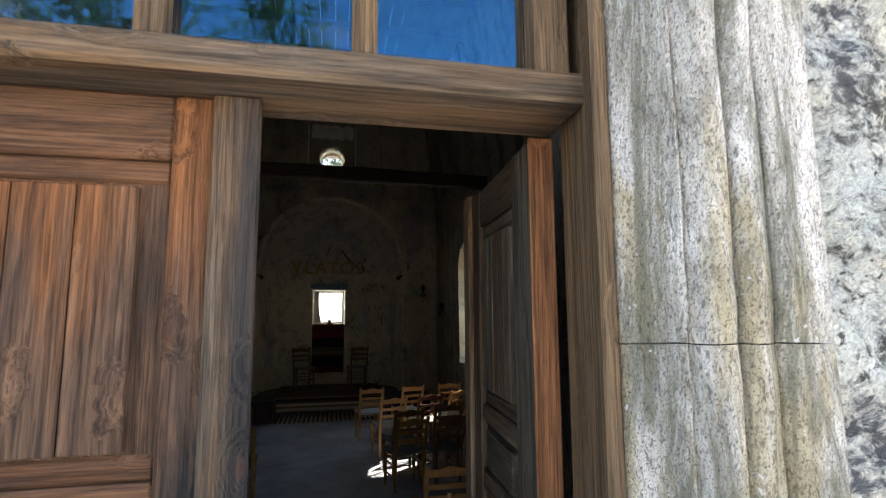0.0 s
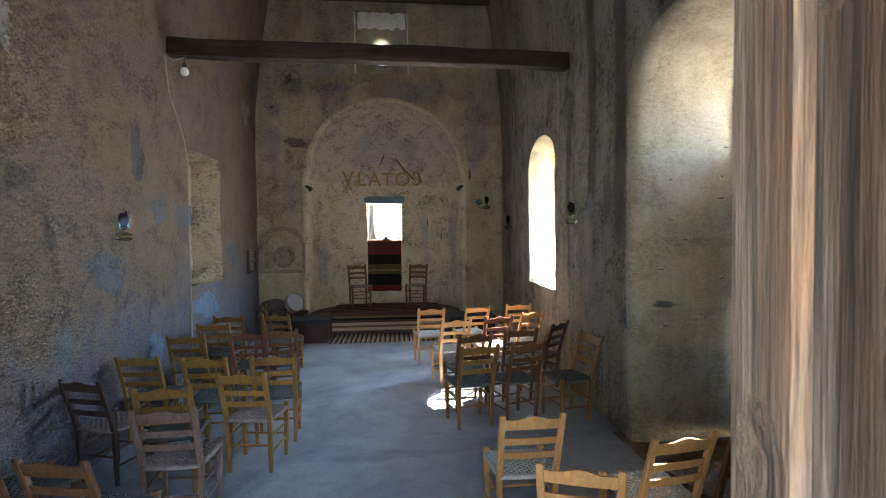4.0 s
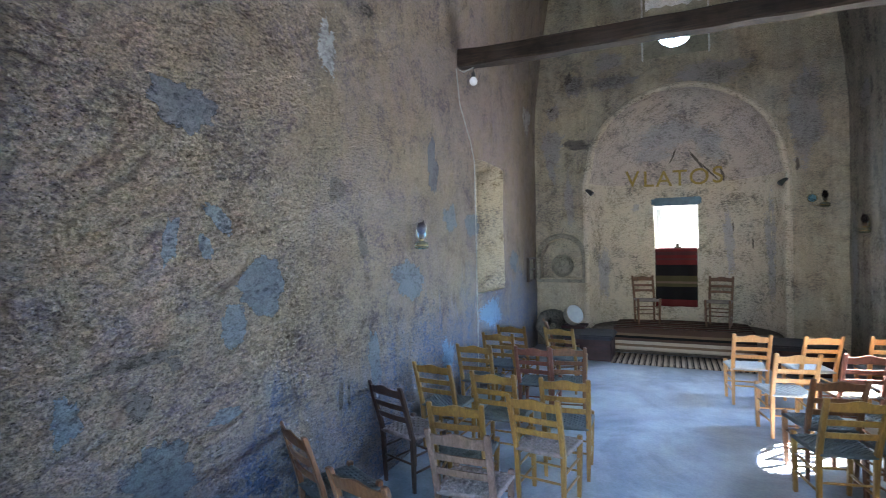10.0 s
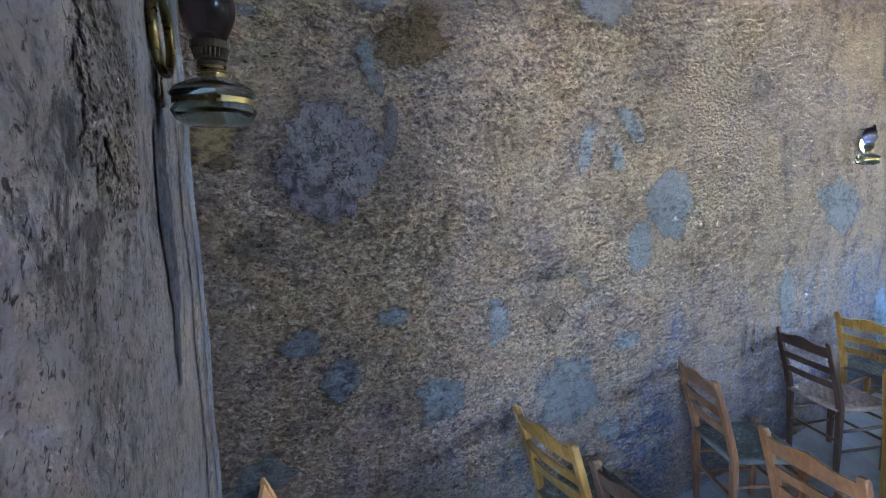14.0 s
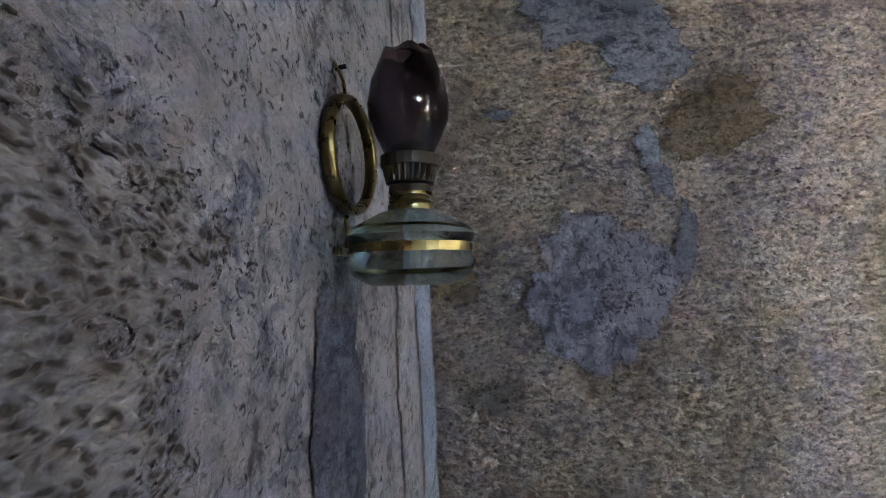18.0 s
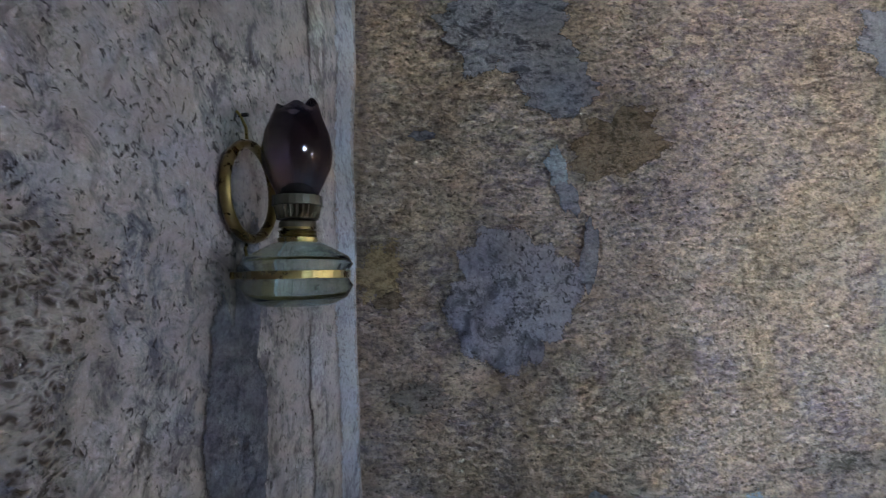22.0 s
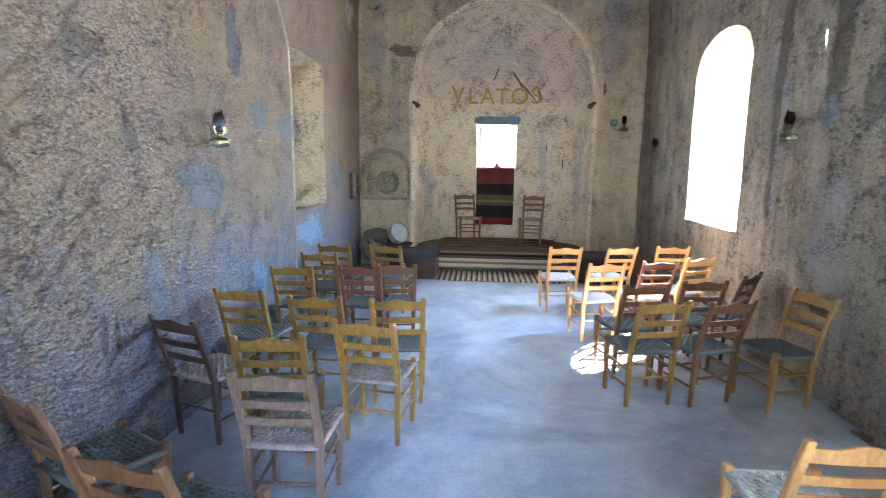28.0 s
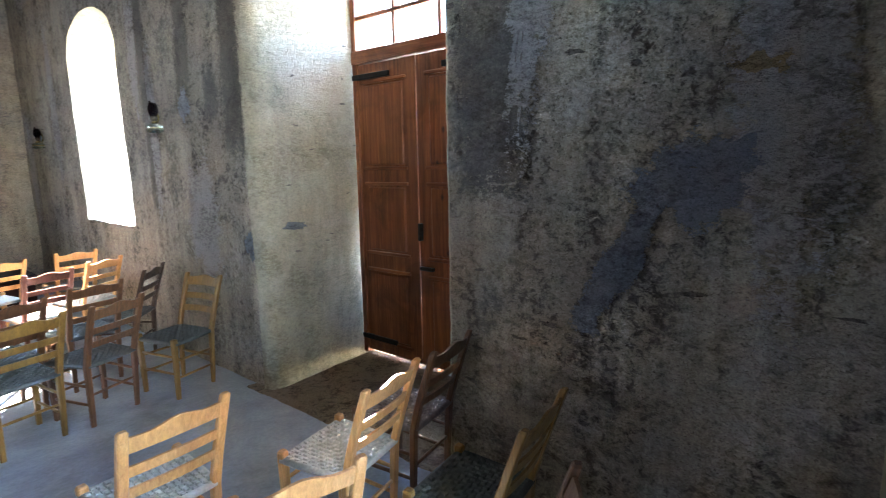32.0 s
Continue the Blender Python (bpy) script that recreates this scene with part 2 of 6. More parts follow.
        col = blend(nt, ramp(nt, low_blue, [(0.08, 0.0), (0.5, 0.85)]), col, dado_sky)
    crumb = ramp(nt, calc(nt, "MULTIPLY_ADD", med, 0.5, calc(nt, "MULTIPLY", fine, 0.75)), [(0.53, 0.0), (0.64, 1.0)])
    col = blend(nt, blend(nt, crumbs, (0, 0, 0), crumb), col, tuple(min(1, 1.3 * v) for v in light))
    speck = noise_tex(nt, coords_of(nt, "Object", (1, 1, flat)), pitsize, 4, 0.66, 0.9)
    gather = calc(nt, "MULTIPLY_ADD", blot, -0.30 * drift, calc(nt, "MULTIPLY_ADD", big, -0.35 * drift, calc(nt, "ADD", speck, 0.325 * drift)))
    pits = ramp(nt, gather, [(0.33, 1.0), (0.435, 0.0)])
    col = blend(nt, blend(nt, 0.9 * pit, (0, 0, 0), pits), col, tuple(0.32 * v for v in dark))
    if peck:
        warp = nt.nodes.new("ShaderNodeVectorMath")
        warp.operation = "MULTIPLY_ADD"
        nt.links.new(noise_tex(nt, c, 26, 3, 0.6), warp.inputs[0])
        warp.inputs[1].default_value = (0.06, 0.06, 0.06)
        nt.links.new(coords_of(nt, "Object", (1, 1, 1.9)), warp.inputs[2])
        cell = nt.nodes.new("ShaderNodeTexVoronoi")
        cell.feature = "SMOOTH_F1"
        cell.inputs["Scale"].default_value = 36.0
        cell.inputs["Smoothness"].default_value = 0.35
        nt.links.new(warp.outputs[0], cell.inputs["Vector"])
        dent = cell.outputs["Distance"]
        some = ramp(nt, noise_tex(nt, c, 14, 4, 0.7), [(0.50, 0.0), (0.60, 1.0)])
        # Shadow dashes of the tool marks, painted dark into the dents.
        dent_shade = calc(nt, "MULTIPLY", ramp(nt, dent, [(0.12, 1.0), (0.30, 0.0)]), some)
        col = blend(nt, calc(nt, "MULTIPLY", dent_shade, 0.8 * peck), col, tuple(0.30 * v for v in mid))
        chip = noise_tex(nt, coords_of(nt, "Object", (1, 1, 1.5)), 44, 3, 0.6, 0.8)
        col = blend(nt, 0.25 * min(1.0, 0.4 + peck), col, ramp(nt, chip, [(0.39, 0.42), (0.5, 1.0), (0.61, 1.5)]), "MULTIPLY")
    grain = noise_tex(nt, c, 120, 4, 0.75)
    col = blend(nt, grit, col, ramp(nt, grain, [(0.3, 0.25), (0.68, 1.0)]), "MULTIPLY")
    nt.links.new(col, b.inputs["Base Color"])
    b.inputs["Roughness"].default_value = rough
    b.inputs["Specular IOR Level"].default_value = 0.15
    n1 = bump(nt, b, calc(nt, "MULTIPLY_ADD", blot, 0.8, fine), 1.0, 0.035 * relief)
    n2 = bump(nt, b, gather, 1.0, 0.010 * relief, n1)
    if peck:
        n2 = bump(nt, b, dent, 1.0, 0.016 * peck ** 2, n2)
    bump(nt, b, grain, 0.5, 0.003, n2)
    if ragged:
        fade = nt.nodes.new("ShaderNodeAttribute")
        fade.attribute_name = "fade"
        rim = calc(nt, "MULTIPLY_ADD", calc(nt, "MULTIPLY_ADD", blot, 0.4, calc(nt, "MULTIPLY", fine, 0.6)), ragged, calc(nt, "ADD", fade.outputs["Fac"], -0.5 * ragged))
        rim = calc(nt, "MULTIPLY_ADD", grain, 0.35 * ragged, calc(nt, "ADD", rim, -0.175 * ragged))
        nt.links.new(ramp(nt, rim, [(0.20, 0.0), (0.23, 1.0)]), b.inputs["Alpha"])
    return m


def carved_stone(name):
    """Pale limestone: pinkish white skin, ochre weathering, grey-green lichen that runs down, fine pits."""
    m, nt, b = node_material(name)
    c = coords_of(nt)
    tall = coords_of(nt, "Object", (1, 1, 0.35))
    hair = noise_tex(nt, coords_of(nt, "Object", (1, 1, 0.45)), 150, 4, 0.7, 0.6)
    speck = noise_tex(nt, c, 260, 3, 0.7)
    lump = noise_tex(nt, tall, 9.0, 6, 0.72, 0.8)
    col = ramp(nt, lump, [(0.36, (0.34, 0.315, 0.27)), (0.5, (0.60, 0.56, 0.50)), (0.62, (0.78, 0.74, 0.69))])
    ochre = noise_tex(nt, tall, 3.2, 6, 0.7, 1.2)
    col = blend(nt, ramp(nt, ochre, [(0.50, 0.0), (0.58, 0.75)]), col, blend(nt, 1.0, ramp(nt, lump, [(0.35, 0.7), (0.6, 1.0)]), (0.50, 0.40, 0.225), "MULTIPLY"))
    lichen = calc(nt, "MULTIPLY_ADD", noise_tex(nt, coords_of(nt, "Object", (1.6, 1.6, 0.3)), 4.4, 6, 0.72, 0.9), 0.72, calc(nt, "MULTIPLY", hair, 0.28))
    col = blend(nt, ramp(nt, lichen, [(0.49, 0.0), (0.56, 0.8)]), col, (0.155, 0.15, 0.10))
    col = blend(nt, 0.75, col, ramp(nt, hair, [(0.37, 0.22), (0.50, 1.0)]), "MULTIPLY")
    col = blend(nt, ramp(nt, speck, [(0.36, 0.9), (0.45, 0.0)]), col, (0.11, 0.10, 0.08))
    white = noise_tex(nt, c, 46, 3, 0.5)
    col = blend(nt, ramp(nt, white, [(0.71, 0.0), (0.725, 0.7)]), col, (0.70, 0.69, 0.66))
    nt.links.new(col, b.inputs["Base Color"])
    b.inputs["Roughness"].default_value = 0.95
    b.inputs["Specular IOR Level"].default_value = 0.15
    bump(nt, b, hair, 1.0, 0.008, bump(nt, b, lump, 1.0, 0.016))
    return m


def crumbled(name):
    """Plaster eaten away to a comb of small hollows."""
    m, nt, b = node_material(name)
    c = coords_of(nt, "Object", (1, 1, 1.7))
    warp = nt.nodes.new("ShaderNodeVectorMath")
    warp.operation = "MULTIPLY_ADD"
    nt.links.new(noise_tex(nt, c, 30, 3, 0.6), warp.inputs[0])
    warp.inputs[1].default_value = (0.05, 0.03, 0.05)
    nt.links.new(c, warp.inputs[2])
    cell = nt.nodes.new("ShaderNodeTexVoronoi")
    cell.feature = "SMOOTH_F1"
    cell.inputs["Scale"].default_value = 80.0
    cell.inputs["Smoothness"].default_value = 0.25
    nt.links.new(warp.outputs[0], cell.inputs["Vector"])
    d = cell.outputs["Distance"]
    tone = noise_tex(nt, c, 26, 5, 0.7, 0.6)
    ridge = ramp(nt, tone, [(0.35, (0.115, 0.098, 0.085)), (0.62, (0.235, 0.21, 0.187))])
    nt.links.new(blend(nt, ramp(nt, d, [(0.22, 0.85), (0.48, 0.0)]), ridge, (0.045, 0.034, 0.025)), b.inputs["Base Color"])
    b.inputs["Roughness"].default_value = 0.95
    b.inputs["Specular IOR Level"].default_value = 0.05
    bump(nt, b, d, 0.8, 0.010, bump(nt, b, tone, 0.5, 0.006))
    fade = nt.nodes.new("ShaderNodeAttribute")
    fade.attribute_name = "fade"
    rim = calc(nt, "MULTIPLY_ADD", tone, 2.2, calc(nt, "ADD", fade.outputs["Fac"], -1.1))
    rim = calc(nt, "MULTIPLY_ADD", d, -0.7, calc(nt, "ADD", rim, 0.3))
    nt.links.new(ramp(nt, rim, [(0.20, 0.0), (0.24, 1.0)]), b.inputs["Alpha"])
    return m


def wood(name, light, dark, scale=1.0, rough=0.5, knots=0.6, axis=2, gloss=0.4, grain_bump=0.4):
    """Sawn wood with grain along one axis."""
    m, nt, b = node_material(name)
    s = [14 * scale] * 3
    s[axis] = 0.9 * scale
    info = nt.nodes.new("ShaderNodeObjectInfo")
    tc = coords_of(nt, "Object", s)
    shift = nt.nodes.new("ShaderNodeVectorMath")
    shift.operation = "MULTIPLY_ADD"
    nt.links.new(info.outputs["Random"], shift.inputs[0])
    shift.inputs[1].default_value = (13, 7, 29)
    nt.links.new(tc, shift.inputs[2])
    g = noise_tex(nt, shift.outputs[0], 2.2, 6, 0.65, 1.6)
    f = noise_tex(nt, shift.outputs[0], 11, 4, 0.7, 0.4)
    col = ramp(nt, g, [(0.32, dark), (0.5, tuple((x + y) / 2 for x, y in zip(light, dark))), (0.68, light)])
    col = blend(nt, 0.45, col, ramp(nt, f, [(0.3, 0.35), (0.65, 1.0)]), "MULTIPLY")
    wear = noise_tex(nt, coords_of(nt), 3.1, 4, 0.6)
    col = blend(nt, ramp(nt, wear, [(0.5, 0.0), (0.75, knots)]), col, tuple(0.32 * v for v in dark))
    nt.links.new(col, b.inputs["Base Color"])
    rr = ramp(nt, wear, [(0.3, rough - 0.12), (0.7, min(1, rough + 0.2))])
    nt.links.new(rr, b.inputs["Roughness"])
    b.inputs["Specular IOR Level"].default_value = gloss
    bump(nt, b, f, grain_bump, 0.002, bump(nt, b, g, grain_bump * 0.6, 0.004))
    return m


def pine(name, axis=2):
    """Varnished red pine: soft grain, small dark knots, rubbed and smoky places."""
    m, nt, b = node_material(name)
    s, k = [22.0] * 3, [9.0] * 3
    s[axis], k[axis] = 1.0, 6.0
    info = nt.nodes.new("ShaderNodeObjectInfo")

    def shifted(scale):
        n = nt.nodes.new("ShaderNodeVectorMath")
        n.operation = "MULTIPLY_ADD"
        nt.links.new(info.outputs["Random"], n.inputs[0])
        n.inputs[1].default_value = (23, 11, 37)
        nt.links.new(coords_of(nt, "Object", scale), n.inputs[2])
        return n.outputs[0]
    cell = nt.nodes.new("ShaderNodeTexVoronoi")
    cell.inputs["Scale"].default_value = 1.0
    nt.links.new(shifted(k), cell.inputs["Vector"])
    pick = nt.nodes.new("ShaderNodeSeparateColor")
    nt.links.new(cell.outputs["Color"], pick.inputs[0])
    some = ramp(nt, pick.outputs[0], [(0.60, 0.0), (0.64, 1.0)])
    knot = calc(nt, "MULTIPLY", ramp(nt, cell.outputs["Distance"], [(0.07, 1.0), (0.19, 0.0)]), some)
    g = noise_tex(nt, shifted(s), 1.0, 5, 0.6, 1.4)
    f = noise_tex(nt, shifted(s), 4.0, 4, 0.65, 0.3)
    col = ramp(nt, g, [(0.34, (0.15, 0.043, 0.014)), (0.5, (0.22, 0.069, 0.022)), (0.66, (0.31, 0.105, 0.034))])
    col = blend(nt, 0.35, col, ramp(nt, f, [(0.35, 0.45), (0.6, 1.0)]), "MULTIPLY")
    smoke = noise_tex(nt, coords_of(nt), 2.4, 5, 0.65, 0.6)
    col = blend(nt, ramp(nt, smoke, [(0.5, 0.0), (0.68, 0.6)]), col, (0.06, 0.022, 0.011))
    col = blend(nt, blend(nt, 0.85, (0, 0, 0), knot), col, (0.035, 0.013, 0.007))
    nt.links.new(col, b.inputs["Base Color"])
    nt.links.new(ramp(nt, smoke, [(0.35, 0.38), (0.65, 0.62)]), b.inputs["Roughness"])
    b.inputs["Specular IOR Level"].default_value = 0.35
    bump(nt, b, f, 0.3, 0.002)
    return m


def old_door_wood(name, axis=2, grey=0.45, warm=(0.27, 0.10, 0.035), soot=0.9, decay=0.0):
    """Sun-burnt door boards: reddish varnish that is left, silvered ridges, black weather streaks and knots. decay: how much the foot is worse than the head."""
    m, nt, b = node_material(name)
    s, k, st = [34.0] * 3, [13.0] * 3, [7.0] * 3
    s[axis], k[axis], st[axis] = 1.1, 7.0, 1.0
    info = nt.nodes.new("ShaderNodeObjectInfo")

    def shifted(scale):
        n = nt.nodes.new("ShaderNodeVectorMath")
        n.operation = "MULTIPLY_ADD"
        nt.links.new(info.outputs["Random"], n.inputs[0])
        n.inputs[1].default_value = (17, 5, 31)
        nt.links.new(coords_of(nt, "Object", scale), n.inputs[2])
        return n.outputs[0]
    cell = nt.nodes.new("ShaderNodeTexVoronoi")
    cell.inputs["Scale"].default_value = 1.0
    warp = nt.nodes.new("ShaderNodeVectorMath")
    warp.operation = "MULTIPLY_ADD"
    nt.links.new(noise_tex(nt, coords_of(nt), 16.0, 3, 0.6), warp.inputs[0])
    warp.inputs[1].default_value = (0.5, 0.3, 0.4)
    nt.links.new(shifted(k), warp.inputs[2])
    nt.links.new(warp.outputs[0], cell.inputs["Vector"])
    pick = nt.nodes.new("ShaderNodeSeparateColor")
    nt.links.new(cell.outputs["Color"], pick.inputs[0])
    some = ramp(nt, pick.outputs[0], [(0.72, 0.0), (0.75, 1.0)])
    knot = calc(nt, "MULTIPLY", ramp(nt, cell.outputs["Distance"], [(0.05, 1.0), (0.17, 0.0)]), some)
    swirl = calc(nt, "MULTIPLY", ramp(nt, cell.outputs["Distance"], [(0.08, 1.0), (0.5, 0.0)]), some)
    bend = nt.nodes.new("ShaderNodeVectorMath")
    bend.operation = "MULTIPLY_ADD"
    nt.links.new(swirl, bend.inputs[0])
    bend.inputs[1].default_value = (1.0, 1.3, 1.0)
    nt.links.new(shifted(s), bend.inputs[2])
    g = noise_tex(nt, bend.outputs[0], 0.9, 6, 0.72, 1.2)
    f = noise_tex(nt, bend.outputs[0], 4.2, 5, 0.75, 0.4)
    col = ramp(nt, g, [(0.32, tuple(0.25 * v for v in warm)), (0.47, tuple(0.6 * v for v in warm)), (0.64, warm)])
    worn = noise_tex(nt, shifted(st), 0.7, 6, 0.7, 0.7)
    if decay:
        sep = nt.nodes.new("ShaderNodeSeparateXYZ")
        nt.links.new(coords_of(nt), sep.inputs[0])
        worn = calc(nt, "ADD", worn, calc(nt, "MULTIPLY_ADD", sep.outputs[2], -decay, 2.08 * decay))
    silver = blend(nt, 1.0, ramp(nt, g, [(0.36, 0.16), (0.6, 1.0)]), (0.16, 0.132, 0.10), "MULTIPLY")
    col = blend(nt, ramp(nt, worn, [(0.42, 0.0), (0.56, grey)]), col, silver)
    streak = noise_tex(nt, coords_of(nt, "Object", st), 0.62, 6, 0.72, 0.8)
    if decay:
        streak = calc(nt, "ADD", streak, calc(nt, "MULTIPLY_ADD", sep.outputs[2], -0.5 * decay, 1.04 * decay))
    col = blend(nt, ramp(nt, streak, [(0.45, 0.0), (0.60, soot)]), col, (0.02, 0.018, 0.018))
    col = blend(nt, 0.7, col, ramp(nt, f, [(0.36, 0.15), (0.58, 1.0)]), "MULTIPLY")
    col = blend(nt, blend(nt, 0.85, (0, 0, 0), knot), col, (0.055, 0.02, 0.01))
    nt.links.new(col, b.inputs["Base Color"])
    nt.links.new(ramp(nt, f, [(0.3, 0.9), (0.7, 0.6)]), b.inputs["Roughness"])
    b.inputs["Specular IOR Level"].default_value = 0.25
    bump(nt, b, f, 0.9, 0.003, bump(nt, b, g, 0.8, 0.006))
    return m


def plain(name, col, rough=0.6, metal=0.0, var=0.25, scale=14.0, bumpy=0.2, spec=0.4):
    m, nt, b = node_material(name)
    c = coords_of(nt)
    f = noise_tex(nt, c, scale, 5, 0.65)
    nt.links.new(ramp(nt, f, [(0.3, tuple(v * (1 - var) for v in col)), (0.7, tuple(min(1, v * (1 + var)) for v in col))]), b.inputs["Base Color"])
    nt.links.new(ramp(nt, noise_tex(nt, c, scale * 2.3, 4), [(0.3, max(0.02, rough - 0.12)), (0.7, min(1, rough + 0.12))]), b.inputs["Roughness"])
    b.inputs["Metallic"].default_value = metal
    b.inputs["Specular IOR Level"].default_value = spec
    if bumpy:
        bump(nt, b, f, bumpy, 0.004)
    return m


def dimmed_pane(name, tint):
    """A thin pane with a dimming tint that lets through only part of the light."""
    m, nt, b = node_material(name)
    clear = nt.nodes.new("ShaderNodeBsdfTransparent")
    clear.inputs[0].default_value = (*tint, 1)
    b.inputs["Base Color"].default_value = (0.5, 0.48, 0.44, 1)
    b.inputs["Roughness"].default_value = 0.12
    m2 = nt.nodes.new("ShaderNodeMixShader")
    m2.inputs[0].default_value = 0.06
    nt.links.new(clear.outputs[0], m2.inputs[1])
    nt.links.new(b.outputs[0], m2.inputs[2])
    out = [n for n in nt.nodes if n.type == "OUTPUT_MATERIAL"][0]
    nt.links.new(m2.outputs[0], out.inputs[0])
    return m


def glass(name, rough=0.02, tint=(1, 1, 1), ior=1.45):
    m, nt, b = node_material(name)
    b.inputs["Transmission Weight"].default_value = 1.0
    b.inputs["Roughness"].default_value = rough
    b.inputs["Base Color"].default_value = (*tint, 1)
    b.inputs["IOR"].default_value = ior
    return m


NORTH = plaster("north_plaster", (0.261, 0.204, 0.150), (0.219, 0.170, 0.123), (0.134, 0.102, 0.070), (0.153, 0.131, 0.137), 0.75, 74, streak=0.2, wash=(0.217, 0.174, 0.185), dado_sky=(0.106, 0.158, 0.269), tint=(0.239, 0.194, 0.205), relief=0.8, flat=1.9, drift=0.10, contrast=0.68, grit=0.5, peck=1.0, crumbs=0.55)
SOUTH = plaster("south_plaster", (0.41, 0.36, 0.285), (0.335, 0.29, 0.22), (0.215, 0.181, 0.131), (0.142, 0.130, 0.115), 0.75, 70, streak=0.7, grit=0.55, tint=(0.315, 0.285, 0.252), contrast=0.7, flat=1.3, relief=0.55, drift=0.2, peck=0.4, runs=1.0, crumbs=0.45)
EAST = plaster("east_plaster", (0.562, 0.477, 0.34), (0.53, 0.447, 0.32), (0.37, 0.306, 0.208), (0.206, 0.192, 0.175), 0.8, 64, streak=0.5, tint=(0.402, 0.365, 0.317), contrast=0.8, peck=0.4, runs=0.55, crumbs=0.38)
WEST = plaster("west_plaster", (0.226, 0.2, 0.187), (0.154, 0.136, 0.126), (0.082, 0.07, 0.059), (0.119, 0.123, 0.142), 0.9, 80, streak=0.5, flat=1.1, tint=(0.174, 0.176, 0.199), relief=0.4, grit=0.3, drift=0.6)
WHITEWASH = plaster("whitewashed_plaster", (0.405, 0.373, 0.285), (0.354, 0.322, 0.241), (0.285, 0.256, 0.182), (0.207, 0.189, 0.138), 0.45, 66, streak=0.3, tint=(0.317, 0.290, 0.198), relief=0.22, grit=0.2, flat=2.0, drift=0.2, contrast=0.5, peck=0.3, runs=0.3, crumbs=0.22)
STONE = carved_stone("lichened_stone")
RUBBLE = plaster("rubble_render", (0.80, 0.76, 0.68), (0.46, 0.43, 0.375), (0.14, 0.13, 0.105), (0.17, 0.17, 0.17), 1.0, 34, streak=0.35, flat=1.5, contrast=1.7, tint=(0.30, 0.315, 0.365), relief=1.2, grit=0.6)
CEIL_WOOD = wood("ceiling_wood", (0.10, 0.06, 0.035), (0.04, 0.025, 0.015), 0.6, 0.8, axis=1)
BEAM_WOOD = wood("beam_wood", (0.045, 0.027, 0.016), (0.015, 0.009, 0.006), 0.7, 0.9, axis=0)
DOOR_OLD = old_door_wood("weathered_door_wood", 2, 0.5, (0.32, 0.120, 0.042), 1.0, 0.62)
DOOR_OLD_X = old_door_wood("weathered_rail_wood", 0, 0.3, (0.31, 0.118, 0.042), 0.55)
DOOR_GREY = old_door_wood("greyed_door_wood", 2, 0.7, (0.20, 0.105, 0.05), 0.9, 0.2)
BEAM_GREY = old_door_wood("greyed_beam_wood", 0, 0.75, (0.30, 0.17, 0.085), 0.25)
DOOR_BROWN = old_door_wood("brown_jamb_wood", 2, 0.3, (0.33, 0.195, 0.095), 0.25)
DOOR_EDGE = old_door_wood("orange_edge_wood", 2, 0.15, (0.40, 0.155, 0.06), 0.35)
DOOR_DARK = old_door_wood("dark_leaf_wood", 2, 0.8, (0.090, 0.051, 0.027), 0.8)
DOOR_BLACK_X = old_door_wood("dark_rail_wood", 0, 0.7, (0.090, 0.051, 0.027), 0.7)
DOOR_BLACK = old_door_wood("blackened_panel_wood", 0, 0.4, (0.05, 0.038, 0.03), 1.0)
DOOR_RED = pine("varnished_pine", 2)
DOOR_RED_Y = pine("varnished_pine_rail", 1)
IRON = plain("black_iron", (0.025, 0.024, 0.024), 0.5, 0.8)


def concrete(name):
    m, nt, b = node_material(name)
    c = coords_of(nt)
    big = noise_tex(nt, c, 0.7, 6, 0.65, 0.8)
    mid = noise_tex(nt, c, 3.5, 6, 0.7, 0.5)
    col = ramp(nt, big, [(0.36, (0.225, 0.257, 0.305)), (0.5, (0.325, 0.365, 0.425)), (0.66, (0.41, 0.45, 0.505))])
    col = blend(nt, 0.55, col, ramp(nt, mid, [(0.3, 0.55), (0.62, 1.0)]), "MULTIPLY")
    dust = noise_tex(nt, c, 42, 4, 0.7)
    col = blend(nt, 0.3, col, ramp(nt, dust, [(0.35, 0.5), (0.6, 1.0)]), "MULTIPLY")
    nt.links.new(col, b.inputs["Base Color"])
    nt.links.new(ramp(nt, mid, [(0.3, 0.62), (0.7, 0.85)]), b.inputs["Roughness"])
    b.inputs["Specular IOR Level"].default_value = 0.12
    bump(nt, b, dust, 0.15, 0.002, bump(nt, b, mid, 0.25, 0.006))
    return m


FLOOR = concrete("worn_concrete")

APSE = plaster("apse_plaster", (0.616, 0.54, 0.412), (0.499, 0.422, 0.305), (0.29, 0.239, 0.167), (0.236, 0.217, 0.198), 0.5, 42, streak=0.5, tint=(0.417, 0.375, 0.317), drift=0.6)
DOME = plaster("dome_plaster", (0.544, 0.468, 0.4), (0.425, 0.356, 0.292), (0.238, 0.2, 0.16), (0.238, 0.216, 0.224), 0.7, 42, streak=0.4, wash=(0.306, 0.276, 0.288), tint=(0.357, 0.316, 0.312))

# ---------- the large structure ----------
XN, XS, YE = -2.285, 2.295, 9.10
CEIL = 6.34


def lean(z):
    """How far the side walls have come in at a height."""
    return 0.0 if z < 3.7 else 0.30 * ((z - 3.7) / (CEIL - 3.7)) ** 1.6


def north_x(y):
    """The north wall runs slightly outwards to the east."""
    return XN - 0.025 * max(0.0, y - 2.7)


def structure(name, bm, mat, parent=None, label="", smooth=True):
    ob = part(name, bm, mat, parent, label, smooth)
    if parent is None:
        tagged(ob, kind="structure")
    return ob


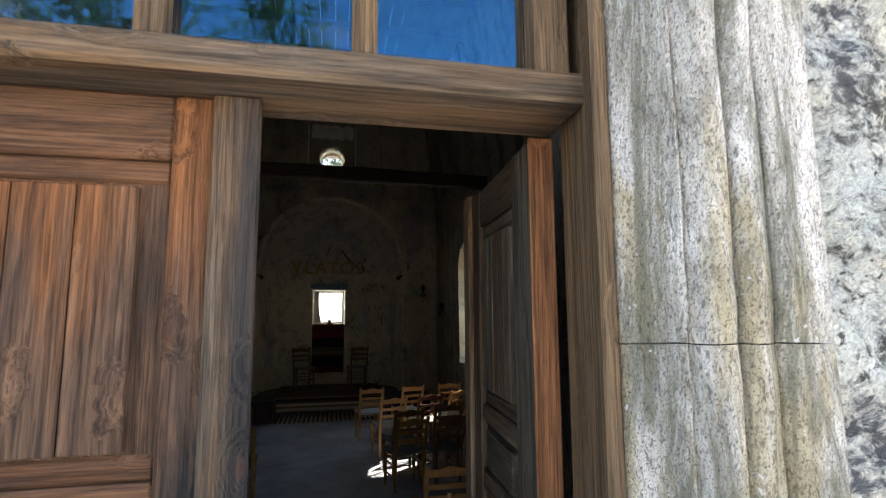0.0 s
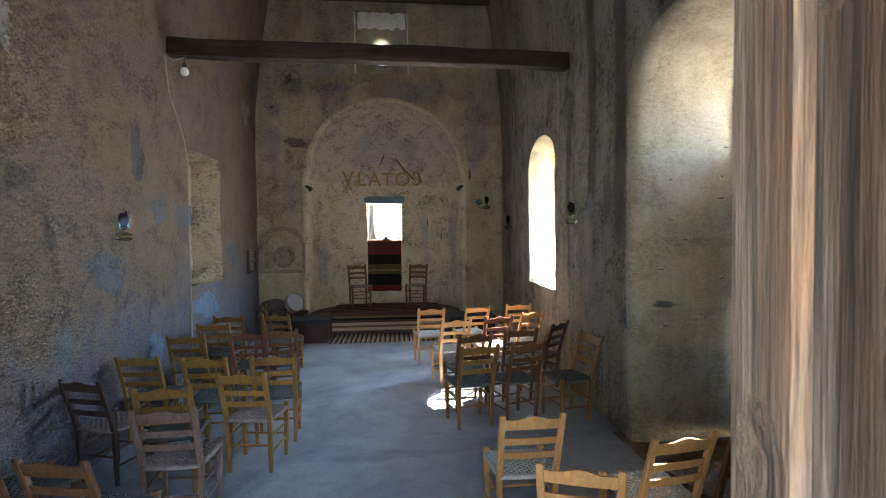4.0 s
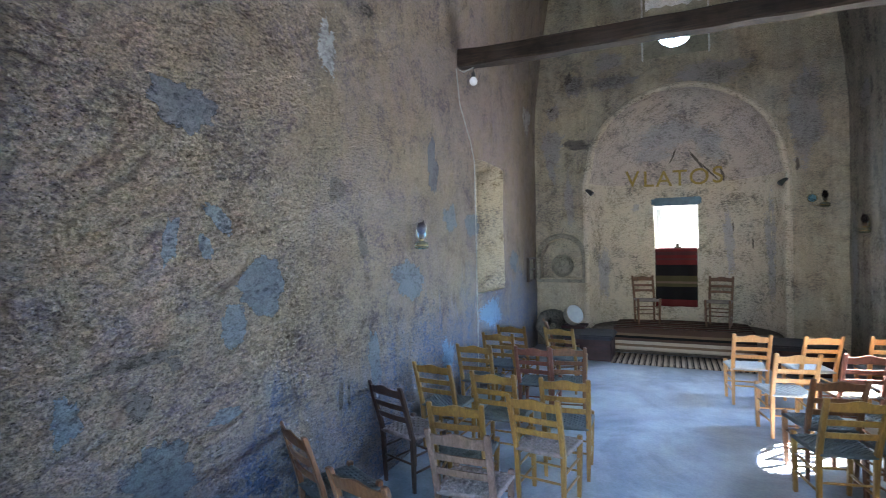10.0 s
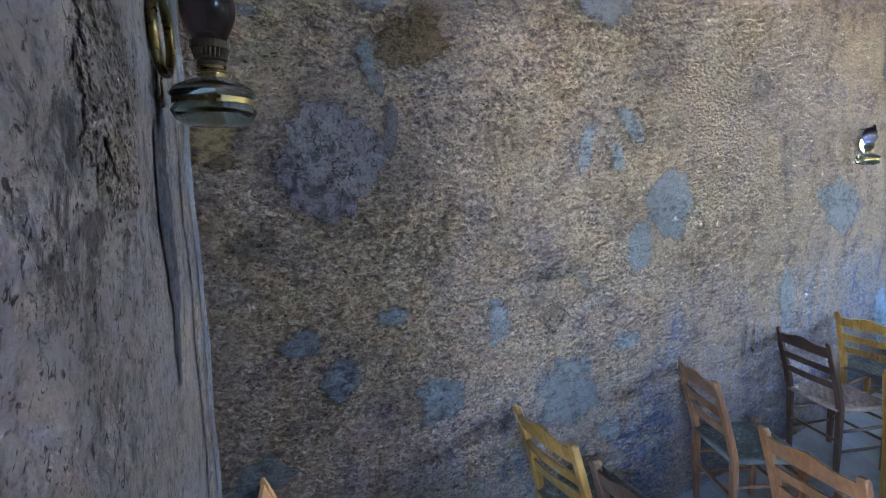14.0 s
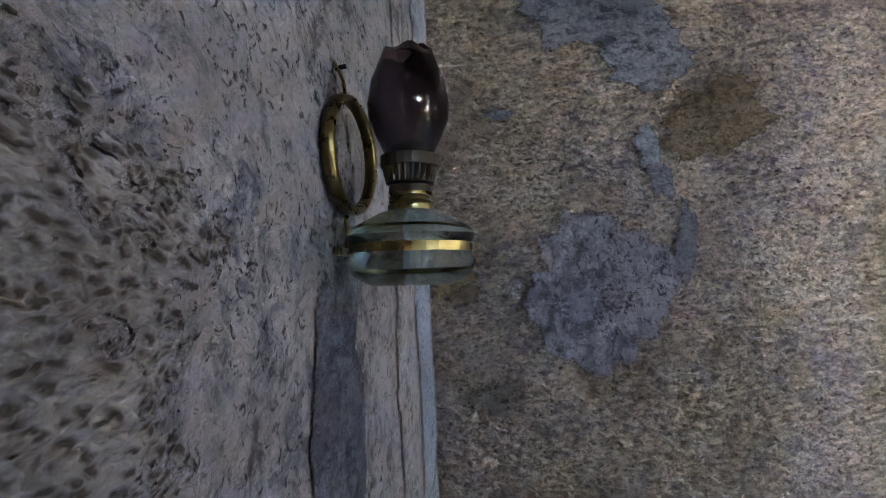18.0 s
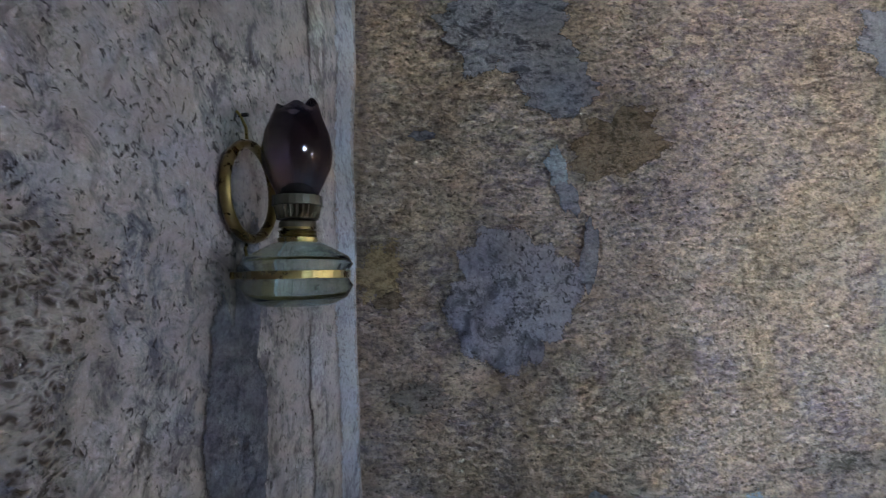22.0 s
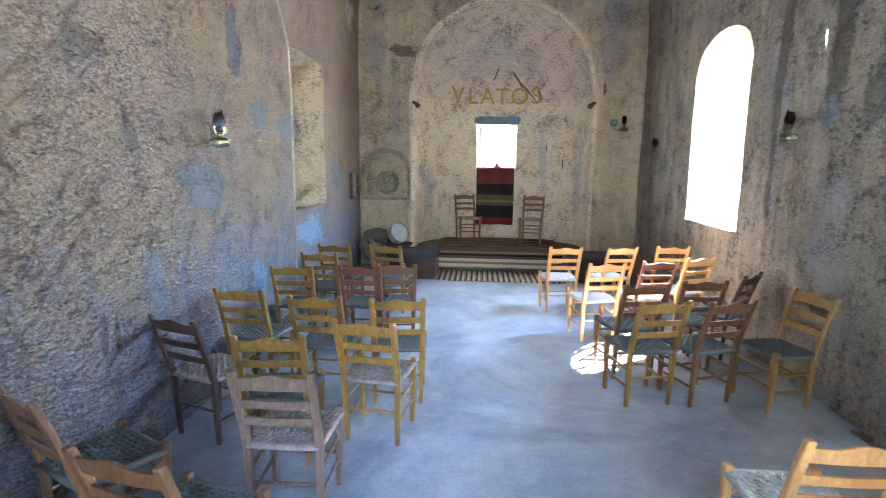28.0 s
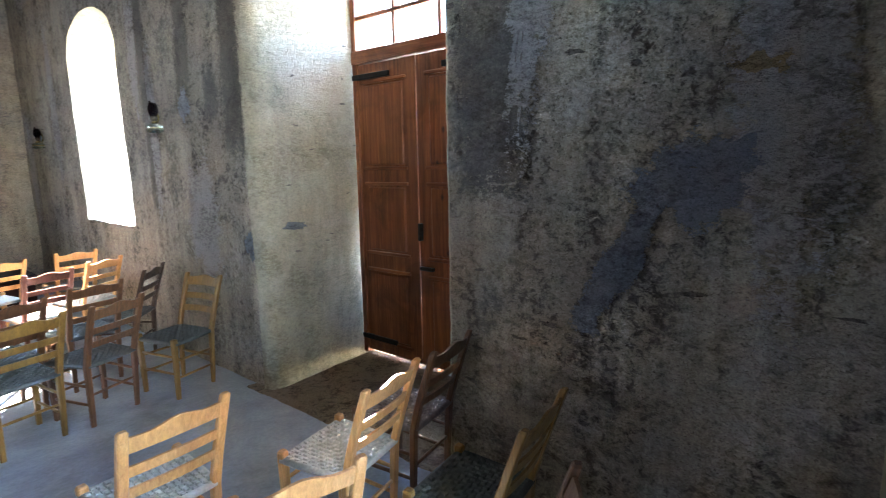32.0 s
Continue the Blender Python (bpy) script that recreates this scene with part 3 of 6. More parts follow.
# floor
bm = bmesh.new()
xs, ys = span(-3.3, 2.25, 0.25) + span(2.5, 3.75, 0.25), span(-1.32, 1.70, 0.25) + span(1.95, 3.70, 0.25) + span(3.95, 11.5, 0.25)
vs = [[bm.verts.new((x, y, 0.004 * noise.noise(Vector((x, y, 0)) * 1.3))) for x in xs] for y in ys]
for a, b in zip(vs, vs[1:]):
    for k in range(len(a) - 1):
        if a[k].co.x < 2.2 or a[k].co.y < 1.6 or a[k].co.y > 3.6:
            bm.faces.new((a[k], a[k + 1], b[k + 1], b[k]))
floor = structure("floor", bm, FLOOR, label="smooth grey worn concrete floor")

# north wall, with its niche
bm = bmesh.new()
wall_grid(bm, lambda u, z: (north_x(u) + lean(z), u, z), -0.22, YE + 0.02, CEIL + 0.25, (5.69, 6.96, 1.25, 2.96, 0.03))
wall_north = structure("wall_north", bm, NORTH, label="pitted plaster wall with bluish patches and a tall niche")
NICHE = plaster("niche_plaster", (0.50, 0.42, 0.30), (0.38, 0.30, 0.195), (0.22, 0.165, 0.10), (0.24, 0.21, 0.17), 0.6, 46, streak=0.4, tint=(0.42, 0.375, 0.32))
bm = bmesh.new()
f = [(north_x(u), u, z) for u, z in opening(5.69, 6.96, 1.25, 2.96, 0.03)]
k = [(XN - 0.50, u, z) for u, z in opening(5.75, 6.90, 1.25, 2.92, 0.03)]
reveal(bm, f, k)
strip(bm, [[(XN - 0.50, u, z) for u in span(5.72, 6.94, 0.11)] for z in span(1.20, 3.0, 0.11)])
structure("wall_niche", bm, NICHE, wall_north, "tan plastered sides of the tall niche")

# south wall: the door recess, then the window
R0, R1, W0, W1 = 1.78, 3.48, 5.70, 7.03
bm = bmesh.new()
at_s = lambda u, z: (XS - lean(z), u, z)
wall_grid(bm, at_s, -1.15, 4.60, CEIL + 0.25, (R0 - 0.03, R1 + 0.12, 0.0, 3.12, 0.50))
wall_grid(bm, at_s, 4.60, YE + 0.02, CEIL + 0.25, (W0, W1, 1.12, 2.90, 0.38))
wall_south = structure("wall_south", bm, SOUTH, label="streaked grey plaster wall with a deep door recess and an arched window")
bm = bmesh.new()
D0, D1, XD = 2.14, 3.52, 3.30
f = [(XS, u, z) for u, z in opening(R0, R1, -0.06, 3.12, 0.46, sill=False)]
k = [(XD + 0.1, u, z) for u, z in opening(D0 - 0.03, D1 + 0.02, -0.06, 3.16, 0.20, sill=False)]
n = min(len(f), len(k))


def resample(line, n):
    d = [0.0]
    for p, q in zip(line, line[1:]):
        d.append(d[-1] + (Vector(q) - Vector(p)).length)
    out, j = [], 0
    for i in range(n):
        s = d[-1] * i / (n - 1)
        while j < len(d) - 2 and d[j + 1] < s:
            j += 1
        out.append(mix(line[j], line[j + 1], (s - d[j]) / max(1e-6, d[j + 1] - d[j])))
    return out


lip = [(XS, u, z) for u, z in opening(R0 - 0.03, R1 + 0.12, -0.06, 3.12, 0.50, sill=False)]
f, k = resample(f, len(lip)), resample(k, len(lip))
rows = []
for j in range(7):
    t = j / 6
    rows.append([mix(mix(p, q, t), mix(q, mix(q, r, 0.13), t), t) for p, q, r in zip(lip, f, k)])
strip(bm, rows + [[mix(q, r, 0.13 + 0.87 * j / 9) for q, r in zip(f, k)] for j in range(1, 10)])
structure("door_recess", bm, WHITEWASH, wall_south, "pale plastered door recess with a low arch")
bm = bmesh.new()
f = [(XS, u, z) for u, z in opening(W0, W1, 1.12, 2.90, 0.38)]
k = [(3.10, u, z) for u, z in opening(6.50, 7.25, 1.22, 2.72, 0.26)]
reveal(bm, f, resample(k, len(f)), 9)
far = [(3.43, u, z) for u, z in opening(6.46, 7.52, 1.12, 3.12, 0.36)]
reveal(bm, resample(k, len(f)), resample(far, len(f)), 3)
structure("window_recess", bm, WHITEWASH, wall_south, "splayed pale window recess")

# east wall: little niche, apse, plain strip, and the round window above
A0, A1, SP, AR, EH = -1.48, 1.48, 2.96, 1.48, 4.72
bm = bmesh.new()
at_e = lambda u, z: (u, YE, z)
wall_grid(bm, at_e, XN - 0.20, -1.50, EH, (-2.36, -1.62, 1.24, 1.62, 0.32))
wall_grid(bm, at_e, -1.50, 1.50, EH, (A0, A1, 0.0, SP, AR))
wall_grid(bm, at_e, 1.50, XS + 0.05, EH)
wall_grid(bm, at_e, XN - 0.20, XS + 0.05, CEIL + 0.3, (-0.54, 0.46, 5.00, 6.19, 0.0), bottom=EH)
f = [(u, YE, z) for u, z in opening(-2.36, -1.62, 1.24, 1.62, 0.32)]
reveal(bm, f, [(x, YE + 0.20, z) for x, y, z in f], 2)
strip(bm, [[(u, YE + 0.20, z) for u in span(-2.41, -1.57, 0.11)] for z in span(1.18, 2.0, 0.11)])
f = [(u, YE, z) for u, z in opening(-0.54, 0.46, 5.00, 6.19, 0.0)]
reveal(bm, f, [(x, YE + 0.20, z) for x, y, z in f], 3)
wall_east = structure("wall_east", bm, EAST, label="stained plaster end wall around an arched apse")

# apse: a curved wall with a half dome, open at the window
DEP = 1.18
bm = bmesh.new()
na = 40
wz0, wz1, wx0, wx1 = 1.75, 2.56, -0.44, 0.32


def apse_at(a, z, r=1.0):
    return (-A1 * math.cos(a) * r, YE + DEP * math.sin(a) * r, z)


angs = sorted(set([math.pi * k / na for k in range(na + 1)] + [math.acos(-wx0 / A1), math.acos(-wx1 / A1)]))
zs = sorted(set(span(0, SP, 0.11) + [wz0, wz1]))
vs = [[bm.verts.new(wob(apse_at(a, z))) for a in angs] for z in zs]
for j in range(len(zs) - 1):
    for i in range(len(angs) - 1):
        x = -A1 * math.cos((angs[i] + angs[i + 1]) / 2)
        z = (zs[j] + zs[j + 1]) / 2
        if wx0 < x < wx1 and wz0 < z < wz1:
            continue
        bm.faces.new((vs[j][i], vs[j][i + 1], vs[j + 1][i + 1], vs[j + 1][i]))
dome = bmesh.new()
strip(dome, [[apse_at(a, SP + AR * math.sin(e), math.cos(e)) for a in angs] for e in [math.pi / 2 * k / 14 for k in range(14)] + [1.5707]])
yb = YE + DEP
f = [(u, yb - 0.03, z) for u, z in opening(wx0, wx1, wz0, wz1, 0.0)]
reveal(bm, f, [(x * 0.85, yb + 0.55, (z - 2.15) * 0.95 + 2.15) for x, y, z in f], 4)
structure("apse", bm, APSE, wall_east, "curved apse with a half dome")

structure("apse_dome", dome, DOME, wall_east, "grey-lilac stained half dome")
bm = bmesh.new()
ring_in = opening(A0, A1, 0.0, SP, AR, sill=False)
mid_r = [((x) * 1.035, z + 0.05 * max(0.0, (z - SP) / AR)) for x, z in ring_in]
out_r = [((x) * 1.075, z + 0.11 * max(0.0, (z - SP) / AR)) for x, z in ring_in]
strip(bm, [[(x, YE + 0.10, z) for x, z in ring_in], [(x, YE - 0.035, z) for x, z in ring_in], [(x, YE - 0.070, z) for x, z in mid_r], [(x, YE + 0.012, z) for x, z in out_r]])
structure("apse_arch", bm, APSE, wall_east, "worn rounded rim of the apse arch")

# the plate of the round window
bm = bmesh.new()
cx, cz, rr = -0.04, 5.47, 0.285
ring = [(cx + rr * math.cos(t), cz + rr * math.sin(t)) for t in [2 * math.pi * k / 32 for k in range(32)]]
sq = []
for k in range(32):
    t = 2 * math.pi * k / 32
    c, s = math.cos(t), math.sin(t)
    h = min(0.52 / abs(c) if c else 9, (0.76 if s > 0 else 0.49) / abs(s) if s else 9)
    sq.append((cx + h * c, cz + h * s))
strip(bm, [[(x, YE + 0.14, z) for x, z in sq + sq[:1]], [(x, YE + 0.14, z) for x, z in ring + ring[:1]], [(x, YE + 0.9, z) for x, z in ring + ring[:1]]])
RAW = plaster("raw_white_plaster", (0.82, 0.80, 0.75), (0.70, 0.67, 0.60), (0.45, 0.42, 0.36), (0.5, 0.48, 0.44), 0.5, 50, streak=0.2, relief=0.5)
structure("round_window_wall", bm, WHITEWASH, wall_east, "pale wall round a circular window hole")

for x0, x1, z0, z1 in ((-0.565, -0.536, 4.97, 6.16), (0.452, 0.480, 4.97, 6.16)):
    bm = bmesh.new()
    strip(bm, [[(x, YE + d, z) for z in span(z0, z1, 0.05)] for x, d in ((x0, 0.02), (x0 + 0.004, -0.012), (x1 - 0.004, -0.012), (x1, 0.05))])
    structure("raw_edge", bm, RAW, wall_east, "broken white plaster edge")
bm = bmesh.new()
strip(bm, [[(x, YE + d, zt + 0.05 * noise.noise(Vector((x * 9, zt, 2)))) for x in span(-0.50, 0.42, 0.03)] for zt, d in ((5.88, 0.145), (5.92, 0.10), (6.02, 0.09), (6.18, 0.09))])
structure("raw_edge", bm, RAW, wall_east, "broken white plaster edge")

# west wall: inside it slants away from the corner to the door opening
YD = -1.18


def west_at(x, z):
    return (x, -0.20 - 0.135 * (x + 2.285), z) if x < -0.8 else (x, -0.52 - 0.10 * (x - 0.9), z)


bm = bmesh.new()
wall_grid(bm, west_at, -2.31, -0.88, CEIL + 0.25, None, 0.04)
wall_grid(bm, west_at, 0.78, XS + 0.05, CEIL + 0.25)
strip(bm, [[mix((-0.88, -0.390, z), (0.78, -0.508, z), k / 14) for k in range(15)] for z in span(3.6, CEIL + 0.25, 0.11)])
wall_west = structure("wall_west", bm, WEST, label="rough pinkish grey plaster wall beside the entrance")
bm = bmesh.new()
for x, y, xb in ((-0.88, -0.390, -0.90), (0.78, -0.508, 0.60)):
    strip(bm, [[mix((x, y, z), (xb, YD + 0.02, z), k / 8) for k in range(9)] for z in span(0, 3.6, 0.11)])
strip(bm, [[mix(mix((-0.88, -0.390, 3.6), (0.78, -0.508, 3.6), k / 14), mix((-0.9, YD + 0.02, 3.6), (0.6, YD + 0.02, 3.6), k / 14), j / 6) for k in range(15)] for j in range(7)])
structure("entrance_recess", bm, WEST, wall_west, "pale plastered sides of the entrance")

# ceiling: boards on joists
bm = bmesh.new()
x = -2.5
while x < 2.5:
    w = random.uniform(0.17, 0.23)
    box(bm, x, x + w - 0.008, -1.4, YE + 0.3, CEIL + 0.10 + random.uniform(0, 0.006), CEIL + 0.13)
    x += w
for y in span(0.3, 8.8, 0.85):
    box(bm, -2.45, 2.4, y - 0.05, y + 0.05, CEIL - 0.03, CEIL + 0.10)
box(bm, -2.4, 2.4, 8.70, 8.86, CEIL - 0.10, CEIL + 0.09)
ceiling = structure("ceiling", bm, CEIL_WOOD, label="dark brown board ceiling on joists", smooth=False)

# roof and outer shell, which close the place
SHELL = plaster("outer_render", (0.55, 0.52, 0.46), (0.45, 0.42, 0.37), (0.33, 0.30, 0.26), (0.28, 0.27, 0.25), 0.7, 20)
bm = bmesh.new()
box(bm, -3.4, 3.5, -1.45, 11.6, CEIL + 0.30, CEIL + 0.55)
structure("roof", bm, SHELL, smooth=False, label="flat stone roof")


def outer_wall(name, axis, at0, at1, u0, u1, z0, z1, holes, label):
    """A block of masonry across an axis, with square holes (u, u, z, z) side by side."""
    bm = bmesh.new()

    def block(a, b, lo, hi):
        if b - a > 0.001 and hi - lo > 0.001:
            if axis == "x":
                box(bm, at0, at1, a, b, lo, hi)
            else:
                box(bm, a, b, at0, at1, lo, hi)
    u = u0
    for a, b, lo, hi in sorted(holes):
        block(u, a, z0, z1)
        block(a, b, z0, lo)
        block(a, b, hi, z1)
        u = b
    block(u, u1, z0, z1)
    return structure(name, bm, SHELL, None, label, False)


outer_wall("wall_outer_north", "x", -3.40, -2.84, -1.33, 11.5, -0.4, 6.64, [], "thick outer masonry of the north side")
outer_wall("wall_outer_south", "x", 3.412, 3.46, -1.33, 11.5, -0.4, 6.64, [(2.10, 3.56, -0.4, 3.34), (6.44, 7.54, 1.10, 3.52)], "outer masonry of the south side")
# Unseen block added outside the door to limit sun and sky through the transom.
outer_wall("unseen_door_hood", "x", 3.462, 3.77, 1.8, 3.9, -0.4, 3.9, [(2.06, 3.60, -0.4, 3.42)], "unseen surround added outside the south door to trim its light")
outer_wall("wall_outer_east", "y", 10.84, 11.48, -2.84, 3.41, -0.4, 4.7, [(-0.40, 0.29, 1.74, 2.56)], "outer masonry behind the apse")
outer_wall("wall_outer_gable", "y", 9.98, 10.34, -2.84, 3.41, 4.60, 6.64, [(-0.335, 0.255, 5.17, 5.77)], "outer gable with the round window hole")
bm = bmesh.new()
box(bm, -2.84, 3.41, 10.345, 11.48, 4.71, 4.95)
structure("apse_roof", bm, SHELL, None, "stone roof over the apse", False)

# ---------- chairs ----------
CHAIR_WOODS = {
    "gold": wood("golden_varnished_wood", (0.295, 0.165, 0.034), (0.145, 0.076, 0.018), 1.0, 0.42, 0.25, gloss=0.5),
    "pine": wood("light_pine_wood", (0.66, 0.37, 0.14), (0.46, 0.23, 0.078), 1.0, 0.42, 0.15, gloss=0.5),
    "brown": wood("brown_wood", (0.19, 0.088, 0.035), (0.088, 0.039, 0.018), 1.0, 0.45, 0.3, gloss=0.5),
    "dark": wood("dark_stained_wood", (0.075, 0.042, 0.028), (0.03, 0.018, 0.013), 1.0, 0.4, 0.3, gloss=0.5),
    "red": wood("reddish_wood", (0.20, 0.075, 0.045), (0.10, 0.035, 0.022), 1.0, 0.45, 0.3, gloss=0.5),
    "faded": wood("faded_bare_wood", (0.185, 0.128, 0.10), (0.098, 0.066, 0.052), 1.0, 0.75, 0.3, gloss=0.2),
}
SEATS = {
    "grey": plain("grey_woven_cord", (0.40, 0.43, 0.42), 0.8, var=0.2, scale=60),
    "green": plain("dark_green_cord", (0.075, 0.088, 0.09), 0.8, var=0.25, scale=60),
    "rush": plain("worn_rush", (0.20, 0.165, 0.155), 0.85, var=0.35, scale=40),
}
WOOD_WORDS = {"gold": "golden varnished", "pine": "light pine", "brown": "brown", "dark": "dark-stained", "red": "reddish", "faded": "faded bare"}
SEAT_WORDS = {"grey": "pale grey woven cord seat", "green": "dark green woven cord seat", "rush": "worn pinkish rush seat"}
CH = 0.84


def post_at(s, z):
    """A back post's middle at a height."""
    lean_y = -0.15 - 0.02 * z / 0.42 if z < 0.42 else -0.17 - 0.13 * ((z - 0.42) / 0.42) ** 1.15
    return Vector((s * (0.165 + 0.014 * z / CH), lean_y, z))


def bar(pts, wx, wy):
    """A squared bar with chamfered corners along points that rise."""
    bm = bmesh.new()
    rings = []
    for p, a, b in zip(pts, wx, wy):
        c = min(a, b) * 0.32
        rings.append([bm.verts.new(Vector(p) + Vector((x, y, 0))) for x, y in ((a, b - c), (a - c, b), (c - a, b), (-a, b - c), (-a, c - b), (c - a, -b), (a - c, -b), (a, c - b))])
    for q, r in zip(rings, rings[1:]):
        for k in range(8):
            bm.faces.new((q[k], q[(k + 1) % 8], r[(k + 1) % 8], r[k]))
    bm.faces.new(rings[0][::-1])
    bm.faces.new(rings[-1])
    return bm


def back_post(s):
    zs = [0, 0.1, 0.25, 0.42, 0.55, 0.7, 0.80, 0.832, CH]
    ws = [0.014, 0.016, 0.018, 0.0195, 0.0195, 0.0185, 0.018, 0.0175, 0.012]
    return bar([post_at(s, z) for z in zs], ws, [0.85 * w for w in ws])


def front_leg(s):
    zs = [0, 0.2, 0.42, 0.452, 0.460]
    ws = [0.0145, 0.0175, 0.020, 0.0195, 0.014]
    return bar([(s * (0.175 + 0.01 * min(1, z / 0.42)), 0.175, z) for z in zs], ws, ws)


def slat(z0, h, crest=0.0, bow=0.02):
    """A bowed cross piece between the posts; crest lifts its middle."""
    bm = bmesh.new()
    n = 12
    rows = []
    for k in range(n + 1):
        s = 2 * k / n - 1
        p0, p1 = post_at(s, z0), post_at(s, z0 + h)
        c = bow * (1 - s * s)
        up = crest * (0.5 + 0.5 * math.cos(math.pi * min(1, abs(s) / 0.62))) if crest else 0.004 * (1 - s * s)
        dn = 0.006 * (1 - s * s)
        lo, hi = p0 - Vector((0, c, -dn)), p1 - Vector((0, c, -up))
        rows.append([bm.verts.new(v) for v in (lo + Vector((0, 0.008, 0)), hi + Vector((0, 0.006, 0)), hi - Vector((0, 0.006, 0)), lo - Vector((0, 0.008, 0)))])
    for a, b in zip(rows, rows[1:]):
        for i in range(4):
            bm.faces.new((a[i], a[(i + 1) % 4], b[(i + 1) % 4], b[i]))
    bm.faces.new(rows[0][::-1])
    bm.faces.new(rows[-1])
    return bm


def rung(a, b, r=0.010):
    bm = bmesh.new()
    a, b = Vector(a), Vector(b)
    tube(bm, [a, a.lerp(b, 0.25), a.lerp(b, 0.75), b], [r * 0.8, r, r, r * 0.8], 6)
    return bm


def woven_seat():
    """Cord woven over and under, with a rolled rim."""
    bm = bmesh.new()
    n = 15
    zt = 0.435

    def place(u, v, z):
        w = 0.172 + 0.022 * v
        return Vector(((2 * u - 1) * w, -0.175 + 0.352 * v, z - 0.012 * (1 - (2 * u - 1) ** 2) * (1 - (2 * v - 1) ** 2)))
    for i in range(n):
        for j in range(n):
            u0, u1, v0, v1 = i / n, (i + 1) / n, j / n, (j + 1) / n
            over = (i + j) % 2
            e = 0.1 / n
            top = zt + (0.004 if over else 0.0)
            du, dv = (e * 2.2, e) if over else (e, e * 2.2)
            lo = [bm.verts.new(place(u, v, zt - 0.007)) for u, v in ((u0, v0), (u1, v0), (u1, v1), (u0, v1))]
            hi = [bm.verts.new(place(u, v, top)) for u, v in ((u0 + du, v0 + dv), (u1 - du, v0 + dv), (u1 - du, v1 - dv), (u0 + du, v1 - dv))]
            bm.faces.new(hi)
            for k in range(4):
                bm.faces.new((lo[k], lo[(k + 1) % 4], hi[(k + 1) % 4], hi[k]))
    return bm


def seat_rim():
    bm = bmesh.new()
    c = [(-0.172, -0.175), (0.172, -0.175), (0.194, 0.177), (-0.194, 0.177)]
    for k in range(4):
        a, b = c[k], c[(k + 1) % 4]
        tube(bm, [(*a, 0.42), ((a[0] + b[0]) / 2, (a[1] + b[1]) / 2, 0.418), (*b, 0.42)], [0.015, 0.0175, 0.015], 8)
    return bm


def ladder_chair(wood_key, seat_key):
    w, s = CHAIR_WOODS[wood_key], SEATS[seat_key]
    c = thing("chair", f"{WOOD_WORDS[wood_key]} wooden ladder-back chair with a {SEAT_WORDS[seat_key]}", "chair", "chairs in the chapel")
    for k in (-1, 1):
        part("back_post", back_post(k), w, c)
        part("leg", front_leg(k), w, c)
    part("top_rail", slat(0.742, 0.066, 0.022), w, c, smooth=False)
    part("slat", slat(0.640, 0.044), w, c)
    part("slat", slat(0.545, 0.044), w, c)
    seat = part("seat", woven_seat(), s, c, SEAT_WORDS[seat_key])
    part("seat_rim", seat_rim(), s, seat, smooth=True)
    for z in (0.15, 0.28):
        for k in (-1, 1):
            part("stretcher", rung(post_at(k, z), (k * 0.178, 0.175, z + 0.01)), w, c, smooth=True)
        part("stretcher", rung((-0.177, 0.175, z + 0.04), (0.177, 0.175, z + 0.04)), w, c, smooth=True)
    part("stretcher", rung(post_at(-1, 0.22), post_at(1, 0.22)), w, c, smooth=True)
    return c


chair_kinds = {}


def put_chair(wood_key, seat_key, x, y, turn, z=0.0):
    """A chair whose back's top middle is over (x, y); turn: degrees to its left from facing the apse."""
    a = radians(turn)
    m = pose(x - 0.30 * math.sin(a), y + 0.30 * math.cos(a), z, 0, 0, turn)
    key = (wood_key, seat_key)
    if key in chair_kinds:
        return copy_thing(chair_kinds[key], m)
    c = chair_kinds[key] = ladder_chair(wood_key, seat_key)
    c.matrix_basis = m
    return c


CHAIRS = [
    # along the north wall
    ("dark", "rush", -2.13, 3.03, -19),
    ("gold", "green", -2.08, 3.76, -5),
    ("gold", "green", -2.03, 4.68, 2),
    ("gold", "green", -2.01, 5.42, 0),
    ("gold", "green", -2.02, 6.00, -6),
    ("gold", "green", -1.44, 2.78, 7),
    ("faded", "rush", -1.23, 2.31, 2),
    ("gold", "green", -1.47, 3.63, -2),
    ("gold", "rush", -1.00, 3.09, -7),
    ("gold", "green", -0.89, 3.65, 6),
    ("red", "green", -1.42, 4.76, 1),
    ("brown", "green", -1.10, 4.86, 10),
    ("gold", "green", -1.42, 6.02, -10),
    ("brown", "green", -1.72, 6.60, -70),
    ("brown", "green", -2.14, 2.01, -27),
    ("brown", "green", -1.44, 1.63, -12),
    ("gold", "green", -2.08, 0.96, -3),
    ("dark", "rush", -1.61, 0.93, -3),
    ("pine", "rush", -2.12, -0.10, -8),
    # by the south window
    ("pine", "grey", 0.68, 6.25, 6),
    ("pine", "grey", 0.92, 5.25, 12),
    ("pine", "grey", 1.36, 6.35, 16),
    ("pine", "green", 1.99, 6.50, 2),
    ("red", "grey", 1.48, 5.43, 12),
    ("pine", "grey", 2.00, 5.72, 24),
    ("brown", "green", 1.01, 4.33, 13),
    ("gold", "green", 0.97, 3.80, 12),
    ("brown", "green", 1.46, 3.87, 20),
    ("brown", "green", 1.55, 4.55, 8),
    ("dark", "green", 2.11, 4.90, 44),
    ("gold", "green", 2.20, 4.20, 105),
    # near the entrance
    ("pine", "grey", 0.97, 1.95, 1),
    ("pine", "grey", 1.66, 1.56, 9),
    ("brown", "rush", 2.12, 1.60, 8),
    ("pine", "grey", 1.00, 1.28, -20),
    ("pine", "grey", 0.42, 0.80, -6),
    ("gold", "green", 1.76, 0.92, 5),
    ("brown", "green", 1.35, 0.62, 25),
]
for c in CHAIRS:
    put_chair(*c)
